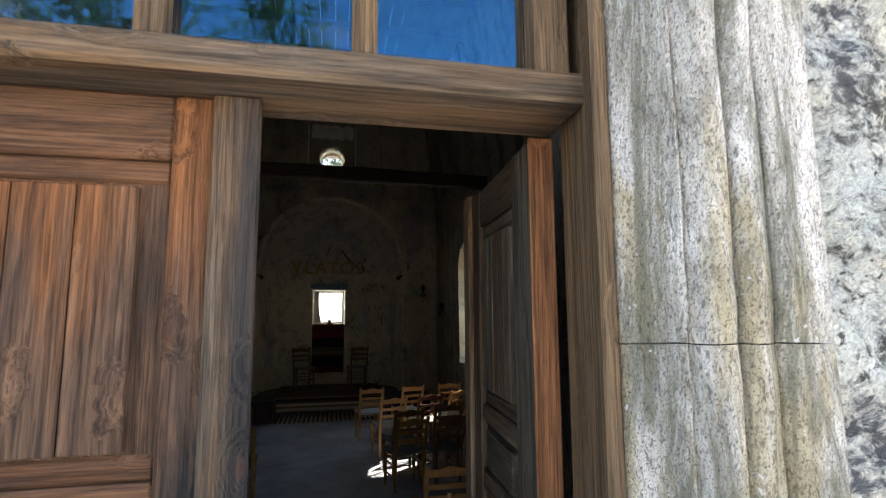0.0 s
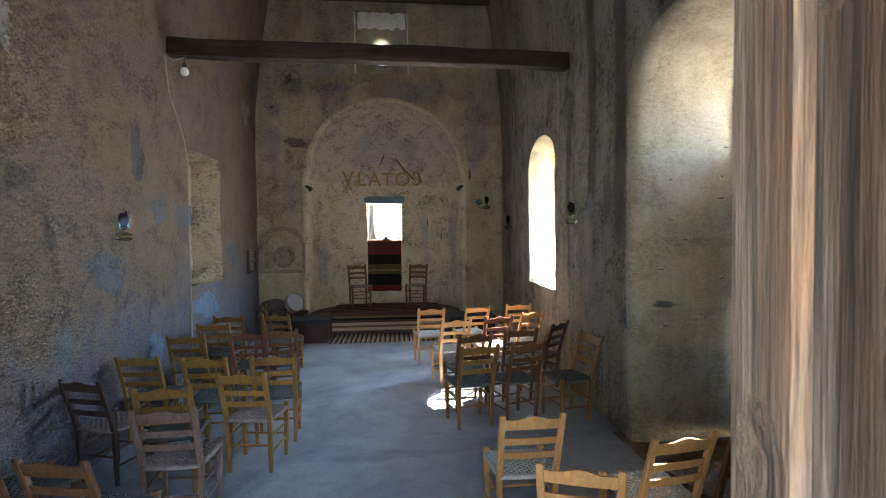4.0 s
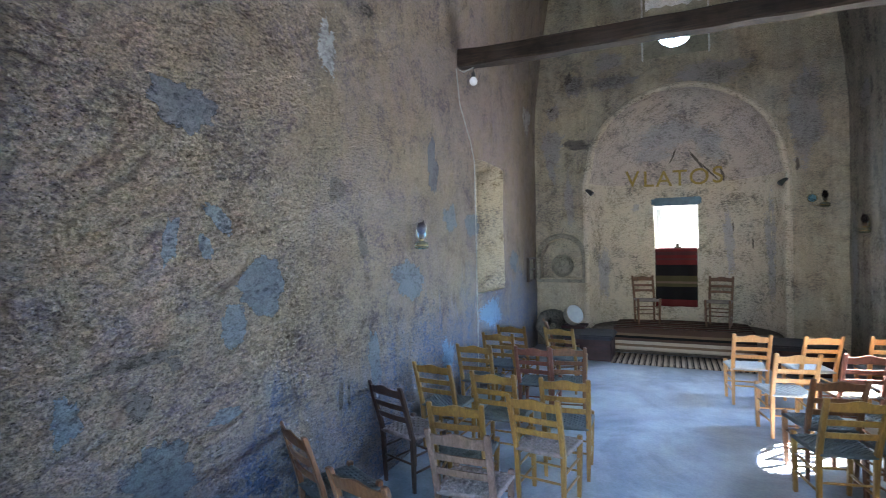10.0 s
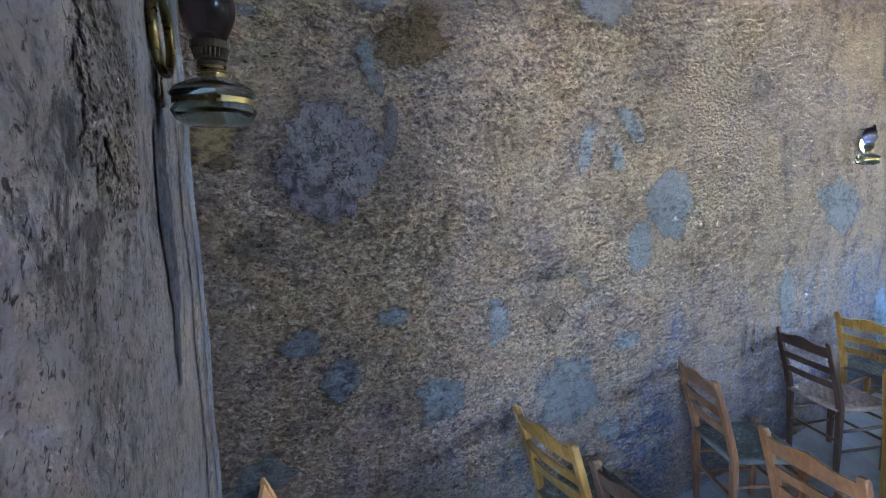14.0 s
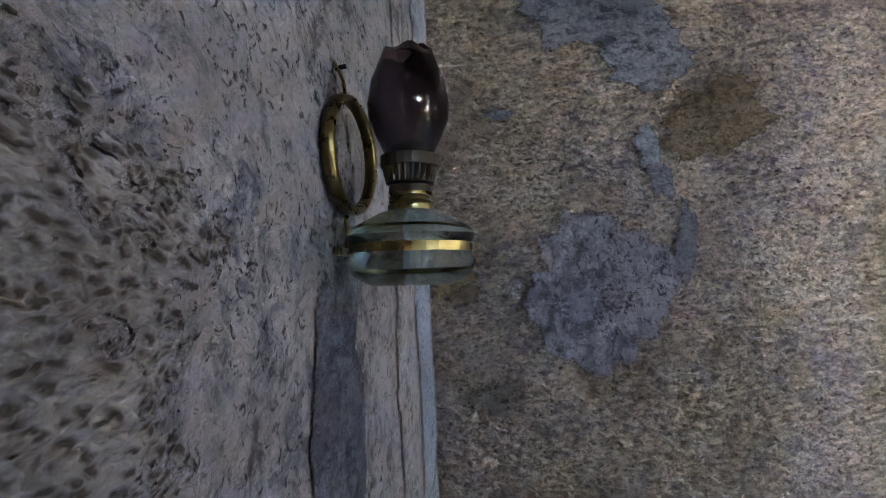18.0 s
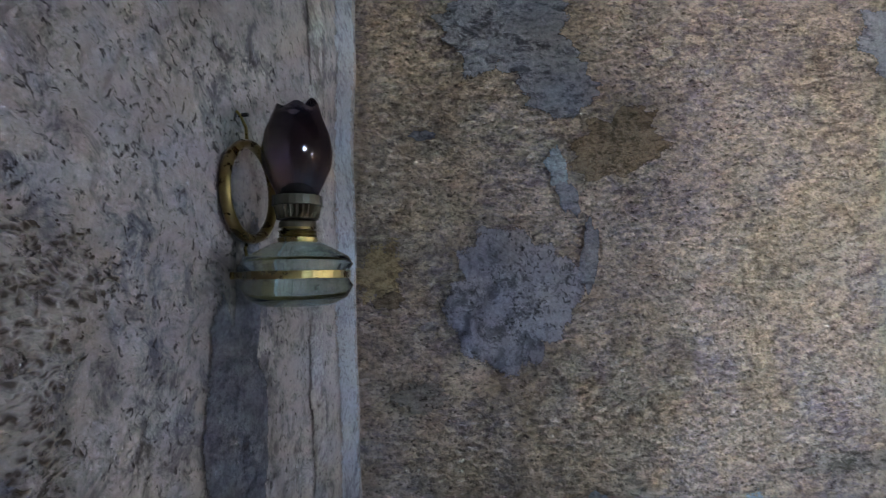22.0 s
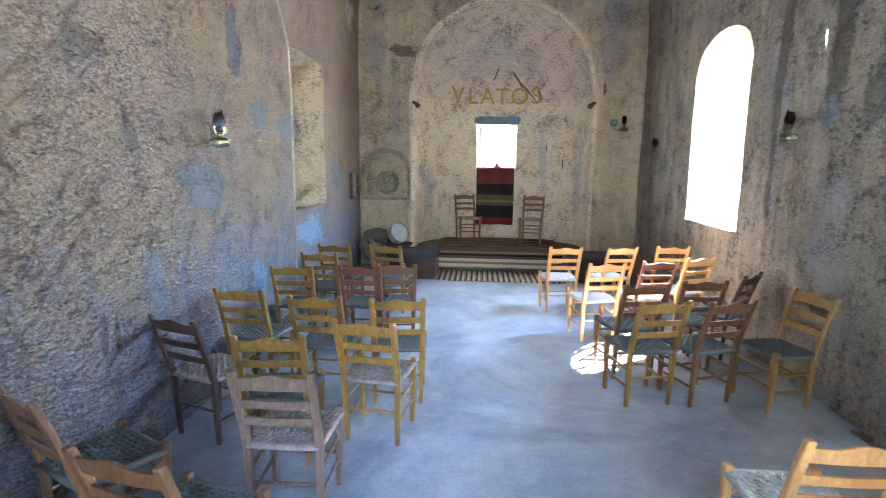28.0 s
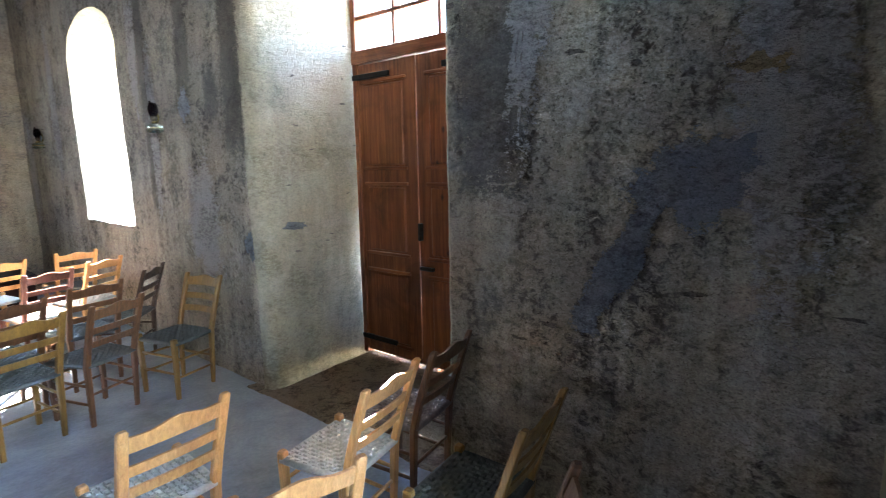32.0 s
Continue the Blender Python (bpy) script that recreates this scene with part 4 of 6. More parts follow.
for x, turn in ((-0.64, 196), (0.66, 168)):
    put_chair("brown", "rush", x, 9.86, turn, 0.42)

# ---------- platform and its rugs, benches ----------
bm = bmesh.new()
pts = [(-1.42, 8.92), (1.42, 8.92), (1.42, YE)] + [(A1 * 0.96 * math.cos(t), YE + DEP * 0.97 * math.sin(t)) for t in [math.pi * k / 20 for k in range(1, 20)]] + [(-1.42, YE)]
lo = [bm.verts.new((x, y, 0)) for x, y in pts]
hi = [bm.verts.new((x, y, 0.40)) for x, y in pts]
bm.faces.new(hi)
for k in range(len(pts)):
    bm.faces.new((lo[k], lo[(k + 1) % len(pts)], hi[(k + 1) % len(pts)], hi[k]))
# Dark brown puts the shadow on the platform's edges into its colour.
structure("platform", bm, plaster("shaded_platform", (0.15, 0.125, 0.10), (0.11, 0.09, 0.07), (0.06, 0.05, 0.04), (0.08, 0.07, 0.06), 0.4, 60, streak=0.1), label="raised apse platform under a striped rug", smooth=False)


def striped(name, bands, axis=1, size=1.0, rough=0.95):
    """Woven cloth with bands of colour across one axis of the object."""
    m, nt, b = node_material(name)
    tc = nt.nodes.new("ShaderNodeTexCoord").outputs["Object"]
    sep = nt.nodes.new("ShaderNodeSeparateXYZ")
    nt.links.new(tc, sep.inputs[0])
    wobble = nt.nodes.new("ShaderNodeMath")
    wobble.operation = "MULTIPLY_ADD"
    nt.links.new(noise_tex(nt, tc, 6, 3), wobble.inputs[0])
    wobble.inputs[1].default_value = 0.012
    nt.links.new(sep.outputs[axis], wobble.inputs[2])
    d = nt.nodes.new("ShaderNodeMath")
    d.operation = "DIVIDE"
    nt.links.new(wobble.outputs[0], d.inputs[0])
    d.inputs[1].default_value = size
    fr = nt.nodes.new("ShaderNodeMath")
    fr.operation = "FRACT"
    nt.links.new(d.outputs[0], fr.inputs[0])
    col = ramp(nt, fr.outputs[0], bands)
    nt.nodes[col.node.name].color_ramp.interpolation = "CONSTANT"
    f = noise_tex(nt, tc, 120, 3)
    col = blend(nt, 0.5, col, ramp(nt, f, [(0.3, 0.5), (0.7, 1.0)]), "MULTIPLY")
    nt.links.new(col, b.inputs["Base Color"])
    b.inputs["Roughness"].default_value = rough
    b.inputs["Specular IOR Level"].default_value = 0.1
    bump(nt, b, f, 0.5, 0.003)
    return m


BK, CR, RD, TN, BR = (0.015, 0.013, 0.013), (0.42, 0.35, 0.28), (0.15, 0.035, 0.03), (0.17, 0.115, 0.075), (0.085, 0.05, 0.038)
RUG_TOP = striped("brown_striped_wool", [(0.0, BR), (0.12, CR), (0.17, BR), (0.3, TN), (0.36, BK), (0.42, BR), (0.6, CR), (0.64, BR), (0.78, RD), (0.84, BR)], 1, 0.42)
RUG_FALL = striped("brown_striped_fall", [(0.0, BR), (0.08, BK), (0.16, CR), (0.32, TN), (0.42, CR), (0.55, BR), (0.66, BK), (0.76, TN), (0.86, BR)], 2, 0.40)
MAT = striped("cream_striped_wool", [(0.0, CR), (0.5, BK), (0.62, CR), (0.7, BK)], 0, 0.085)
OL, DR = (0.085, 0.07, 0.03), (0.13, 0.022, 0.02)
HANG = striped("red_black_wool", [(0.0, DR), (0.13, BK), (0.36, OL), (0.42, TN), (0.46, OL), (0.56, BK), (0.76, DR), (0.84, (0.10, 0.03, 0.03)), (0.88, DR), (0.93, (0.08, 0.03, 0.03))], 2, 1.04)


def cloth(bm, rows, thick=0.008):
    vr = [[bm.verts.new(Vector(p) + Vector((0, 0, 0.006 * noise.noise(Vector(p) * 5)))) for p in r] for r in rows]
    for q, s in zip(vr, vr[1:]):
        for k in range(len(q) - 1):
            bm.faces.new((q[k], q[k + 1], s[k + 1], s[k]))
    bmesh.ops.recalc_face_normals(bm, faces=bm.faces[:])
    bmesh.ops.solidify(bm, geom=bm.faces[:], thickness=thick)
    return bm


rug = thing("rug", "brown striped woollen rug draped over the apse platform", "rug")
bm = bmesh.new()
cloth(bm, [[(x, y, 0.414) for x in span(-1.06, 1.06, 0.1)] for y in span(8.90, 10.05, 0.1)])
part("top", bm, RUG_TOP, rug, smooth=True)
bm = bmesh.new()
cloth(bm, [[(x, 8.89 - 0.10 * (0.412 - z) + 0.012 * noise.noise(Vector((x * 3, z * 2, 0))), z) for x in span(-1.06, 1.06, 0.06)] for z in span(0.412, 0.06, 0.04)])
part("front_fall", bm, RUG_FALL, rug, smooth=True)
mat_ob = thing("floor_mat", "cream mat with narrow black stripes on the floor", "rug")
bm = bmesh.new()
cloth(bm, [[(x, y, 0.010) for x in span(-1.02, 1.0, 0.08)] for y in span(8.02, 8.84, 0.08)], 0.008)
part("weave", bm, MAT, mat_ob, smooth=True)

hang = thing("hanging_rug", "red and black striped woven cloth hanging below the apse window", "rug", m=pose(-0.06, YE + DEP - 0.06, 0.66))
bm = bmesh.new()
cloth(bm, [[(x, 0.012 * math.sin(x * 21) - 0.01, z) for x in span(-0.36, 0.36, 0.04)] for z in span(0, 1.10, 0.06)])
part("weave", bm, HANG, hang, smooth=True)

BLACK_CLOTH = plain("black_cloth", (0.022, 0.022, 0.026), 0.9, var=0.3)
RED_WOOD = wood("dark_red_wood", (0.051, 0.012, 0.008), (0.021, 0.007, 0.005), 0.8, 0.6, axis=0)
for nx0, nx1, lab in ((-1.78, -0.99, "low dark red wooden chest with a black cover"), (1.12, 1.98, "low dark wooden chest with a black cover beside the platform")):
    chest = thing("chest", lab, "chest")
    part("body", bbox(nx0 + 0.03, nx1 - 0.03, 8.08, 8.72, 0.0, 0.34, 0.01), RED_WOOD, chest)
    part("cover", bbox(nx0, nx1, 8.04, 8.76, 0.335, 0.41, 0.02, seg=2), BLACK_CLOTH, chest, "black cloth cover")

# ---------- beam ----------
bm = bmesh.new()
n = 40
rows = []
for k in range(n + 1):
    x = -2.50 + 4.90 * k / n
    zc = 4.02 - 0.012 * (x + 2.3) + 0.02 * noise.noise(Vector((x, 0, 5)))
    yc = 5.20 + 0.012 * noise.noise(Vector((x, 4, 0)))
    rows.append([bm.verts.new((x, yc + sy * 0.09 + 0.016 * noise.noise(Vector((x * 2.3, sy, sz))), zc + sz * 0.095 + 0.016 * noise.noise(Vector((x * 2.0, sy, sz + 9))))) for sy, sz in ((-1, -0.8), (-1, 0.8), (-0.8, 1), (0.8, 1), (1, 0.8), (1, -0.8), (0.8, -1), (-0.8, -1))])
for a, b in zip(rows, rows[1:]):
    for i in range(8):
        bm.faces.new((a[i], a[(i + 1) % 8], b[(i + 1) % 8], b[i]))
bm.faces.new(rows[0][::-1])
bm.faces.new(rows[-1])
beam = part("tie_beam", bm, BEAM_WOOD)
tagged(beam, "rough-hewn dark wooden tie beam across the nave", "beam", kind="structure")

# ---------- south door ----------
south_door = thing("door_south", "varnished reddish pine double door with iron straps, closed", "door", kind="structure")
ZD = 2.50
for y0, y1, nm in ((D0, (D0 + D1) / 2, "leaf"), ((D0 + D1) / 2 + 0.006, D1, "leaf")):
    leaf = part(nm, bbox(XD, XD + 0.045, y0 + 0.04 * (y0 == D0), y1 - 0.04 * (y1 == D1), 0.030, ZD, 0.004), DOOR_RED, south_door)
    a, b = y0 + 0.13, y1 - 0.13
    for z0, z1 in ((0.16, 0.76), (0.96, 1.50), (1.68, 2.33)):
        bm = bbox(XD - 0.014, XD + 0.01, a, b, z0, z1, 0.012)
        part("panel", bm, DOOR_RED, leaf)
        for zz in (z0 - 0.04, z1 + 0.012):
            part("moulding", bbox(XD - 0.022, XD + 0.004, a - 0.035, b + 0.035, zz, zz + 0.028, 0.006), DOOR_RED_Y, leaf)
    hy = y1 if y1 == D1 else y0
    sgn = -1 if y1 == D1 else 1
    for z in (2.40, 0.16):
        part("strap_hinge", bbox(XD - 0.03, XD - 0.004, min(hy, hy + sgn * 0.42), max(hy, hy + sgn * 0.42), z - 0.022, z + 0.022, 0.004), IRON, leaf, "black iron strap hinge")
part("handle", bbox(XD - 0.05, XD - 0.005, (D0 + D1) / 2 - 0.05, (D0 + D1) / 2 - 0.02, 1.08, 1.22, 0.006), IRON, south_door, "iron door handle")
part("bolt", bbox(XD - 0.04, XD - 0.005, (D0 + D1) / 2 - 0.16, (D0 + D1) / 2 - 0.02, 0.84, 0.87, 0.006), IRON, south_door, "iron bolt")
part("lintel", bbox(XD - 0.03, XD + 0.06, D0, D1, ZD + 0.005, ZD + 0.11, 0.006), DOOR_RED_Y, south_door)
for y in (D0, D1 - 0.05):
    part("jamb", bbox(XD - 0.02, XD + 0.08, y, y + 0.05, 0.0, 3.26, 0.004), DOOR_RED, south_door)
part("top_rail", bbox(XD - 0.02, XD + 0.08, D0 + 0.05, D1 - 0.05, 3.17, 3.26, 0.004), DOOR_RED_Y, south_door)
part("glazing_bar", bbox(XD - 0.012, XD + 0.03, D0 + 0.05, D1 - 0.05, 2.85, 2.88, 0.004), DOOR_RED_Y, south_door)
for y in (2.57, 3.03):
    part("glazing_bar", bbox(XD - 0.012, XD + 0.03, y, y + 0.03, ZD + 0.11, 3.17, 0.004), DOOR_RED, south_door)
PANE = glass("window_glass")
# Tint added to hold back sun and sky from the door recess.
pane = part("pane", bbox(XD + 0.005, XD + 0.010, D0 + 0.05, D1 - 0.05, ZD + 0.11, 3.17, 0.0005), dimmed_pane("dimmed_glass", (0.80, 0.81, 0.82)), south_door)
EARTHFLOOR = plaster("brown_dusty_floor", (0.213, 0.169, 0.125), (0.152, 0.117, 0.084), (0.090, 0.069, 0.049), (0.100, 0.079, 0.059), 0.3, 60, streak=0.1, flat=1.0, contrast=0.9)
bm = bmesh.new()
strip(bm, [[(x, y, -0.022 + 0.008 * noise.noise(Vector((x, y, 2)) * 5)) for x in span(2.20, XD + 0.10, 0.06)] for y in span(1.66, 3.80, 0.06)])
recess_floor = structure("recess_floor", bm, EARTHFLOOR, label="sunken brown earth floor of the door recess")
bm = bmesh.new()
rows = []
for y in span(1.70, 3.70, 0.03):
    e = 0.022 * noise.noise(Vector((0, y * 4, 1))) + 0.010 * noise.noise(Vector((0, y * 17, 1)))
    rows.append([(2.205 + 0.5 * e, y, 0.002), (2.222 + e, y, 0.0075), (2.262 + e, y, 0.005), (2.274 + e, y, -0.006), (2.280 + e, y, -0.05)])
strip(bm, rows)
structure("floor_edge", bm, EARTHFLOOR, recess_floor, "crumbling brown edge of the concrete floor")

# ---------- entrance from outside ----------
GZ = 0.22
GROUND = plain("dry_ground", (0.50, 0.46, 0.39), 0.95, var=0.25, scale=3)
bm = bmesh.new()
lim = [-900, -60, -20, -6, -3.45, 3.45, 6, 20, 60, 900]
lim_y = [-900, -60, -20, -6, -1.35, 11.55, 20, 60, 900]
grid = [[bm.verts.new((x, y, GZ)) for x in lim] for y in lim_y]
for j in range(len(lim_y) - 1):
    for i in range(len(lim) - 1):
        if lim[i] == -3.45 and lim_y[j] == -1.35:
            continue
        bm.faces.new((grid[j][i], grid[j][i + 1], grid[j + 1][i + 1], grid[j + 1][i]))
structure("ground", bm, GROUND, label="dry ground around the chapel", smooth=False)

bm = bmesh.new()
box(bm, -0.95, 0.62, -1.62, -0.75, -0.05, GZ + 0.01)
structure("threshold", bm, STONE, label="worn stone threshold of the entrance", smooth=False)

# the stone face round the door
YF = -1.36
wf = bmesh.new()
wall_grid(wf, lambda u, z: (u, YF, z), -3.4, -1.32, 6.3, None, 0.12, GZ - 0.1)
wall_grid(wf, lambda u, z: (u, YF + 0.05 * noise.noise(Vector((u * 2.4, z * 2.4, 0))) + 0.035 * max(-0.35, min(0.40, 2.6 * noise.noise(Vector((u * 5.5, z * 6.5, 3))))) + 0.010 * noise.noise(Vector((u * 19, z * 19, 7))), z), 0.84, 3.4, 6.3, None, 0.03, GZ - 0.1)
wall_grid(wf, lambda u, z: (u, YF, z), -1.32, 0.84, 6.3, None, 0.12, 3.75)
facade = structure("wall_facade", wf, RUBBLE, label="weathered rubble wall with broken render")


def moulding(side):
    """The carved stone frame: steps and rolls from the door frame outwards, in plan."""
    prof = [(0.580, -1.08), (0.516, -1.33), (0.520, -1.338), (0.575, -1.392), (0.580, -1.404), (0.584, -1.404), (0.587, -1.386), (0.591, -1.386), (0.596, -1.408), (0.612, -1.428), (0.630, -1.434), (0.645, -1.430), (0.652, -1.424), (0.654, -1.398), (0.658, -1.398), (0.660, -1.424), (0.672, -1.436), (0.690, -1.438), (0.706, -1.432), (0.712, -1.424), (0.714, -1.396), (0.719, -1.396), (0.722, -1.420), (0.74, -1.430), (0.79, -1.426), (0.83, -1.418), (0.85, -1.36)]
    if side < 0:
        prof = [(-0.36 - x, y) for x, y in prof]
    return prof


stone_frame = thing("stone_frame", "carved lichen-covered stone door frame with roll mouldings", "door frame", kind="structure")
for side in (1, -1):
    prof = moulding(side)
    cuts = [GZ - 0.05, 0.62, 1.28, 1.955, 2.66, 3.30]
    for z0, z1 in zip(cuts, cuts[1:]):
        bm = bmesh.new()
        rows = []
        for z in span(z0 + 0.001, z1 - 0.001, 0.05):
            e = 0.006 if z in (z0 + 0.001, z1 - 0.001) else 0.0
            rows.append([bm.verts.new(Vector((x, y + e, z)) + 0.004 * noise.noise_vector(Vector((x, y, z)) * 5) + 0.002 * noise.noise_vector(Vector((x, y, z)) * 30)) for x, y in prof])
        for q, s in zip(rows, rows[1:]):
            for k in range(len(q) - 1):
                bm.faces.new((q[k], q[k + 1], s[k + 1], s[k]))
        part("stone", bm, STONE, stone_frame, smooth=True)
bm = bmesh.new()
box(bm, -1.32, 0.92, -1.42, -1.2, 3.30, 3.75)
part("lintel_stone", bevel(bm, 0.02, 2), STONE, stone_frame)

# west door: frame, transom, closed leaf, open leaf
# High index and blue specular tint paint the sky's reflection stronger and bluer.
BLUED_PANE = glass("blued_transom_glass", 0.02, (0.95, 1.0, 0.98), 1.85)
BLUED_PANE.node_tree.nodes["Principled BSDF"].inputs["Specular Tint"].default_value = (0.10, 0.58, 1.0, 1)
west_door = thing("door_west", "weathered panelled double door, one leaf closed and one open inwards", "door", kind="structure")
LX, RX, MX = -0.865, 0.482, -0.064
ZL = 2.366
bm = bbox(RX, RX + 0.030, -1.338, -1.09, GZ, 3.28, 0.006)
for v in bm.verts:
    v.co.x += 0.058 * (v.co.y + 1.338) / 0.248
part("jamb", bm, DOOR_BROWN, west_door)
part("jamb", bbox(LX - 0.065, LX, -1.33, -1.08, GZ, 3.28, 0.006), DOOR_BROWN, west_door)
part("transom_beam", bbox(LX - 0.07, RX + 0.026, -1.288, -1.10, ZL + 0.004, ZL + 0.060, 0.008), BEAM_GREY, west_door)
part("head_beam", bbox(LX - 0.07, RX + 0.07, -1.33, -1.10, 3.20, 3.28, 0.01), DOOR_OLD_X, west_door)
for x0, x1 in ((RX - 0.07, RX - 0.002), (0.092, 0.134), (-0.238, -0.196), (LX + 0.002, LX + 0.07)):
    part("mullion", bbox(x0, x1, -1.27, -1.17, ZL + 0.062, 3.198, 0.005), DOOR_BROWN, west_door)
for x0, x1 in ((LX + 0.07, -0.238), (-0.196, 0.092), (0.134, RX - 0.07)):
    pn = part("pane", bbox(x0, x1, -1.222, -1.217, ZL + 0.062, 3.198, 0.0005), BLUED_PANE, west_door)
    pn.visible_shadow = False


def door_leaf(name, w, m, old, old_x):
    """A framed leaf of weathered boards: local x from hinge to meeting edge, z up, outer face to -y."""
    leaf = part(name, bbox(0.02, w - 0.02, 0.006, 0.03, GZ + 0.03, ZL - 0.02, 0.003), old, west_door)
    leaf.matrix_basis = m
    st = 0.13
    part("stile", bbox(0, st, -0.012, 0.04, GZ + 0.01, ZL, 0.005), old, leaf)
    part("stile", bbox(w - st, w, -0.012, 0.04, GZ + 0.01, ZL, 0.005), old, leaf)
    part("cover_strip", bbox(w - 0.066, w + 0.010, -0.03, -0.013, GZ + 0.01, ZL, 0.004), DOOR_GREY, leaf, "greyed cover strip")
    for z0, z1 in ((GZ + 0.01, GZ + 0.17), (1.515, 1.575), (1.70, 1.75), (ZL - 0.11, ZL)):
        part("rail", bbox(st, w - st, -0.008, 0.038, z0, z1, 0.005), old_x, leaf)
    for z0, z1 in ((GZ + 0.17, 1.515), (1.575, 1.70), (1.75, ZL - 0.11)):
        n, mat = (1, DOOR_BLACK) if z1 - z0 < 0.2 else (5, old)
        e = 0.014 if n == 1 else 0.045
        for k in range(n):
            a = st + 0.045 + (w - 2 * st - 0.09) * k / n
            part("panel_board", bbox(a + 0.001, a + (w - 2 * st - 0.09) / n - 0.001, -0.010 + random.uniform(-0.0015, 0.0015), 0.03, z0 + e, z1 - e, 0.003), mat, leaf)
        part("panel_edge", bbox(st, w - st, 0.0, 0.03, z0, z0 + e - 0.005, 0.006), old_x, leaf)
        part("panel_edge", bbox(st, w - st, 0.0, 0.03, z1 - e + 0.005, z1, 0.006), old_x, leaf)
    return leaf


door_leaf("leaf", MX - LX, pose(LX, YD, 0), DOOR_OLD, DOOR_OLD_X)
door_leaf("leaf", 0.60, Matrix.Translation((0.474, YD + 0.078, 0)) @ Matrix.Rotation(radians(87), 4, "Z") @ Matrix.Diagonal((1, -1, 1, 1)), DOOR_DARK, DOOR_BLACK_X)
part("edge_board", bbox(0.459, 0.513, YD + 0.070, YD + 0.0765, GZ + 0.01, ZL, 0.002), DOOR_EDGE, west_door, "orange bare wood edge of the open leaf")

# ---------- trees ----------
LEAF = plain("olive_leaves", (0.085, 0.11, 0.05), 0.6, var=0.4, scale=2)
BARK = plain("grey_bark", (0.16, 0.13, 0.10), 0.9, var=0.4, scale=9)


def tree(x, y, h, spread, seed):
    rnd = random.Random(seed)
    t = thing("tree", "grey-green broadleaf tree beside the chapel", "tree", "trees around", m=pose(x, y, GZ))
    bm = bmesh.new()
    tube(bm, [(0, 0, -0.1), (0.1, 0.05, h * 0.2), (-0.05, 0.1, h * 0.4), (0.05, 0, h * 0.75)], [0.22, 0.16, 0.12, 0.04], 8)
    tips = []
    for k in range(9):
        a = rnd.uniform(0, 6.28)
        z = h * rnd.uniform(0.28, 0.6)
        e = Vector((math.cos(a) * spread * rnd.uniform(0.5, 0.95), math.sin(a) * spread * rnd.uniform(0.5, 0.95), z + h * rnd.uniform(0.12, 0.35)))
        tube(bm, [(0, 0, z), e * 0.5 + Vector((0, 0, z * 0.55)), e], [0.07, 0.045, 0.015], 6)
        tips.append(e)
    part("trunk", bm, BARK, t, smooth=True)
    tips.append(Vector((0, 0, h * 0.85)))
    vs, fs = [], []
    for e in tips:
        for _ in range(600):
            d = Vector((rnd.gauss(0, 1), rnd.gauss(0, 1), rnd.gauss(0, 0.8)))
            p = e + d.normalized() * abs(rnd.gauss(0, 0.42)) * spread * 0.62
            u = Vector((rnd.gauss(0, 1), rnd.gauss(0, 1), rnd.gauss(0, 1))).normalized()
            v = u.orthogonal().normalized()
            s = rnd.uniform(0.07, 0.15)
            i = len(vs)
            vs += [p - u * s, p + v * s * 0.4, p + u * s, p - v * s * 0.4]
            fs.append((i, i + 1, i + 2, i + 3))
    me = bpy.data.meshes.new("crown")
    me.from_pydata(vs, [], fs)
    me.materials.append(LEAF)
    part("crown", me, LEAF, t)
    return t


tree(-4.4, -13.2, 13.0, 3.8, 1)
tree(-1.4, -16.5, 8.0, 3.4, 2)
tree(-9.2, -12.2, 14.0, 4.6, 3)
tree(0.9, 15.6, 8.6, 3.0, 4)

# ---------- patches, stains and repairs on the walls ----------
SLATE = plaster("slate_grey_mortar", (0.130, 0.130, 0.144), (0.101, 0.102, 0.117), (0.072, 0.071, 0.083), (0.085, 0.083, 0.095), 0.35, 60, streak=0.2, ragged=0.5)
STUCCO = plaster("pitted_grey_stucco", (0.134, 0.124, 0.135), (0.100, 0.092, 0.102), (0.067, 0.060, 0.067), (0.081, 0.075, 0.083), 0.8, 60, streak=0.1, flat=1.0, ragged=0.5, relief=0.5)
CEMENT = plaster("blue_grey_cement", (0.14, 0.149, 0.162), (0.115, 0.121, 0.134), (0.087, 0.092, 0.103), (0.107, 0.114, 0.126), 0.3, 60, streak=0.2, ragged=0.6)
BLUE = plaster("faded_blue_wash", (0.158, 0.17, 0.185), (0.131, 0.142, 0.156), (0.101, 0.11, 0.123), (0.128, 0.136, 0.149), 0.5, 46, streak=0.2, ragged=0.9)
BRIGHTBLUE = plaster("blue_limewash", (0.173, 0.255, 0.343), (0.127, 0.201, 0.284), (0.092, 0.146, 0.213), (0.144, 0.195, 0.249), 0.3, 46, streak=0.3, ragged=2.0)
EARTH = plaster("brown_earth_mortar", (0.135, 0.100, 0.065), (0.094, 0.068, 0.042), (0.060, 0.043, 0.027), (0.070, 0.053, 0.035), 0.5, 60, streak=0.1, ragged=0.5)
OCHRE = plaster("ochre_stain", (0.238, 0.180, 0.101), (0.187, 0.137, 0.072), (0.122, 0.086, 0.050), (0.144, 0.108, 0.072), 0.6, 50, streak=0.2, ragged=2.2)
# Soot marks, and the painted dark inside of the putlog holes.
SOOT_HOLE = plaster("soot_and_hole_shade", (0.152, 0.132, 0.112), (0.092, 0.080, 0.068), (0.048, 0.042, 0.036), (0.072, 0.068, 0.068), 0.8, 50, streak=0.1, ragged=2.2)
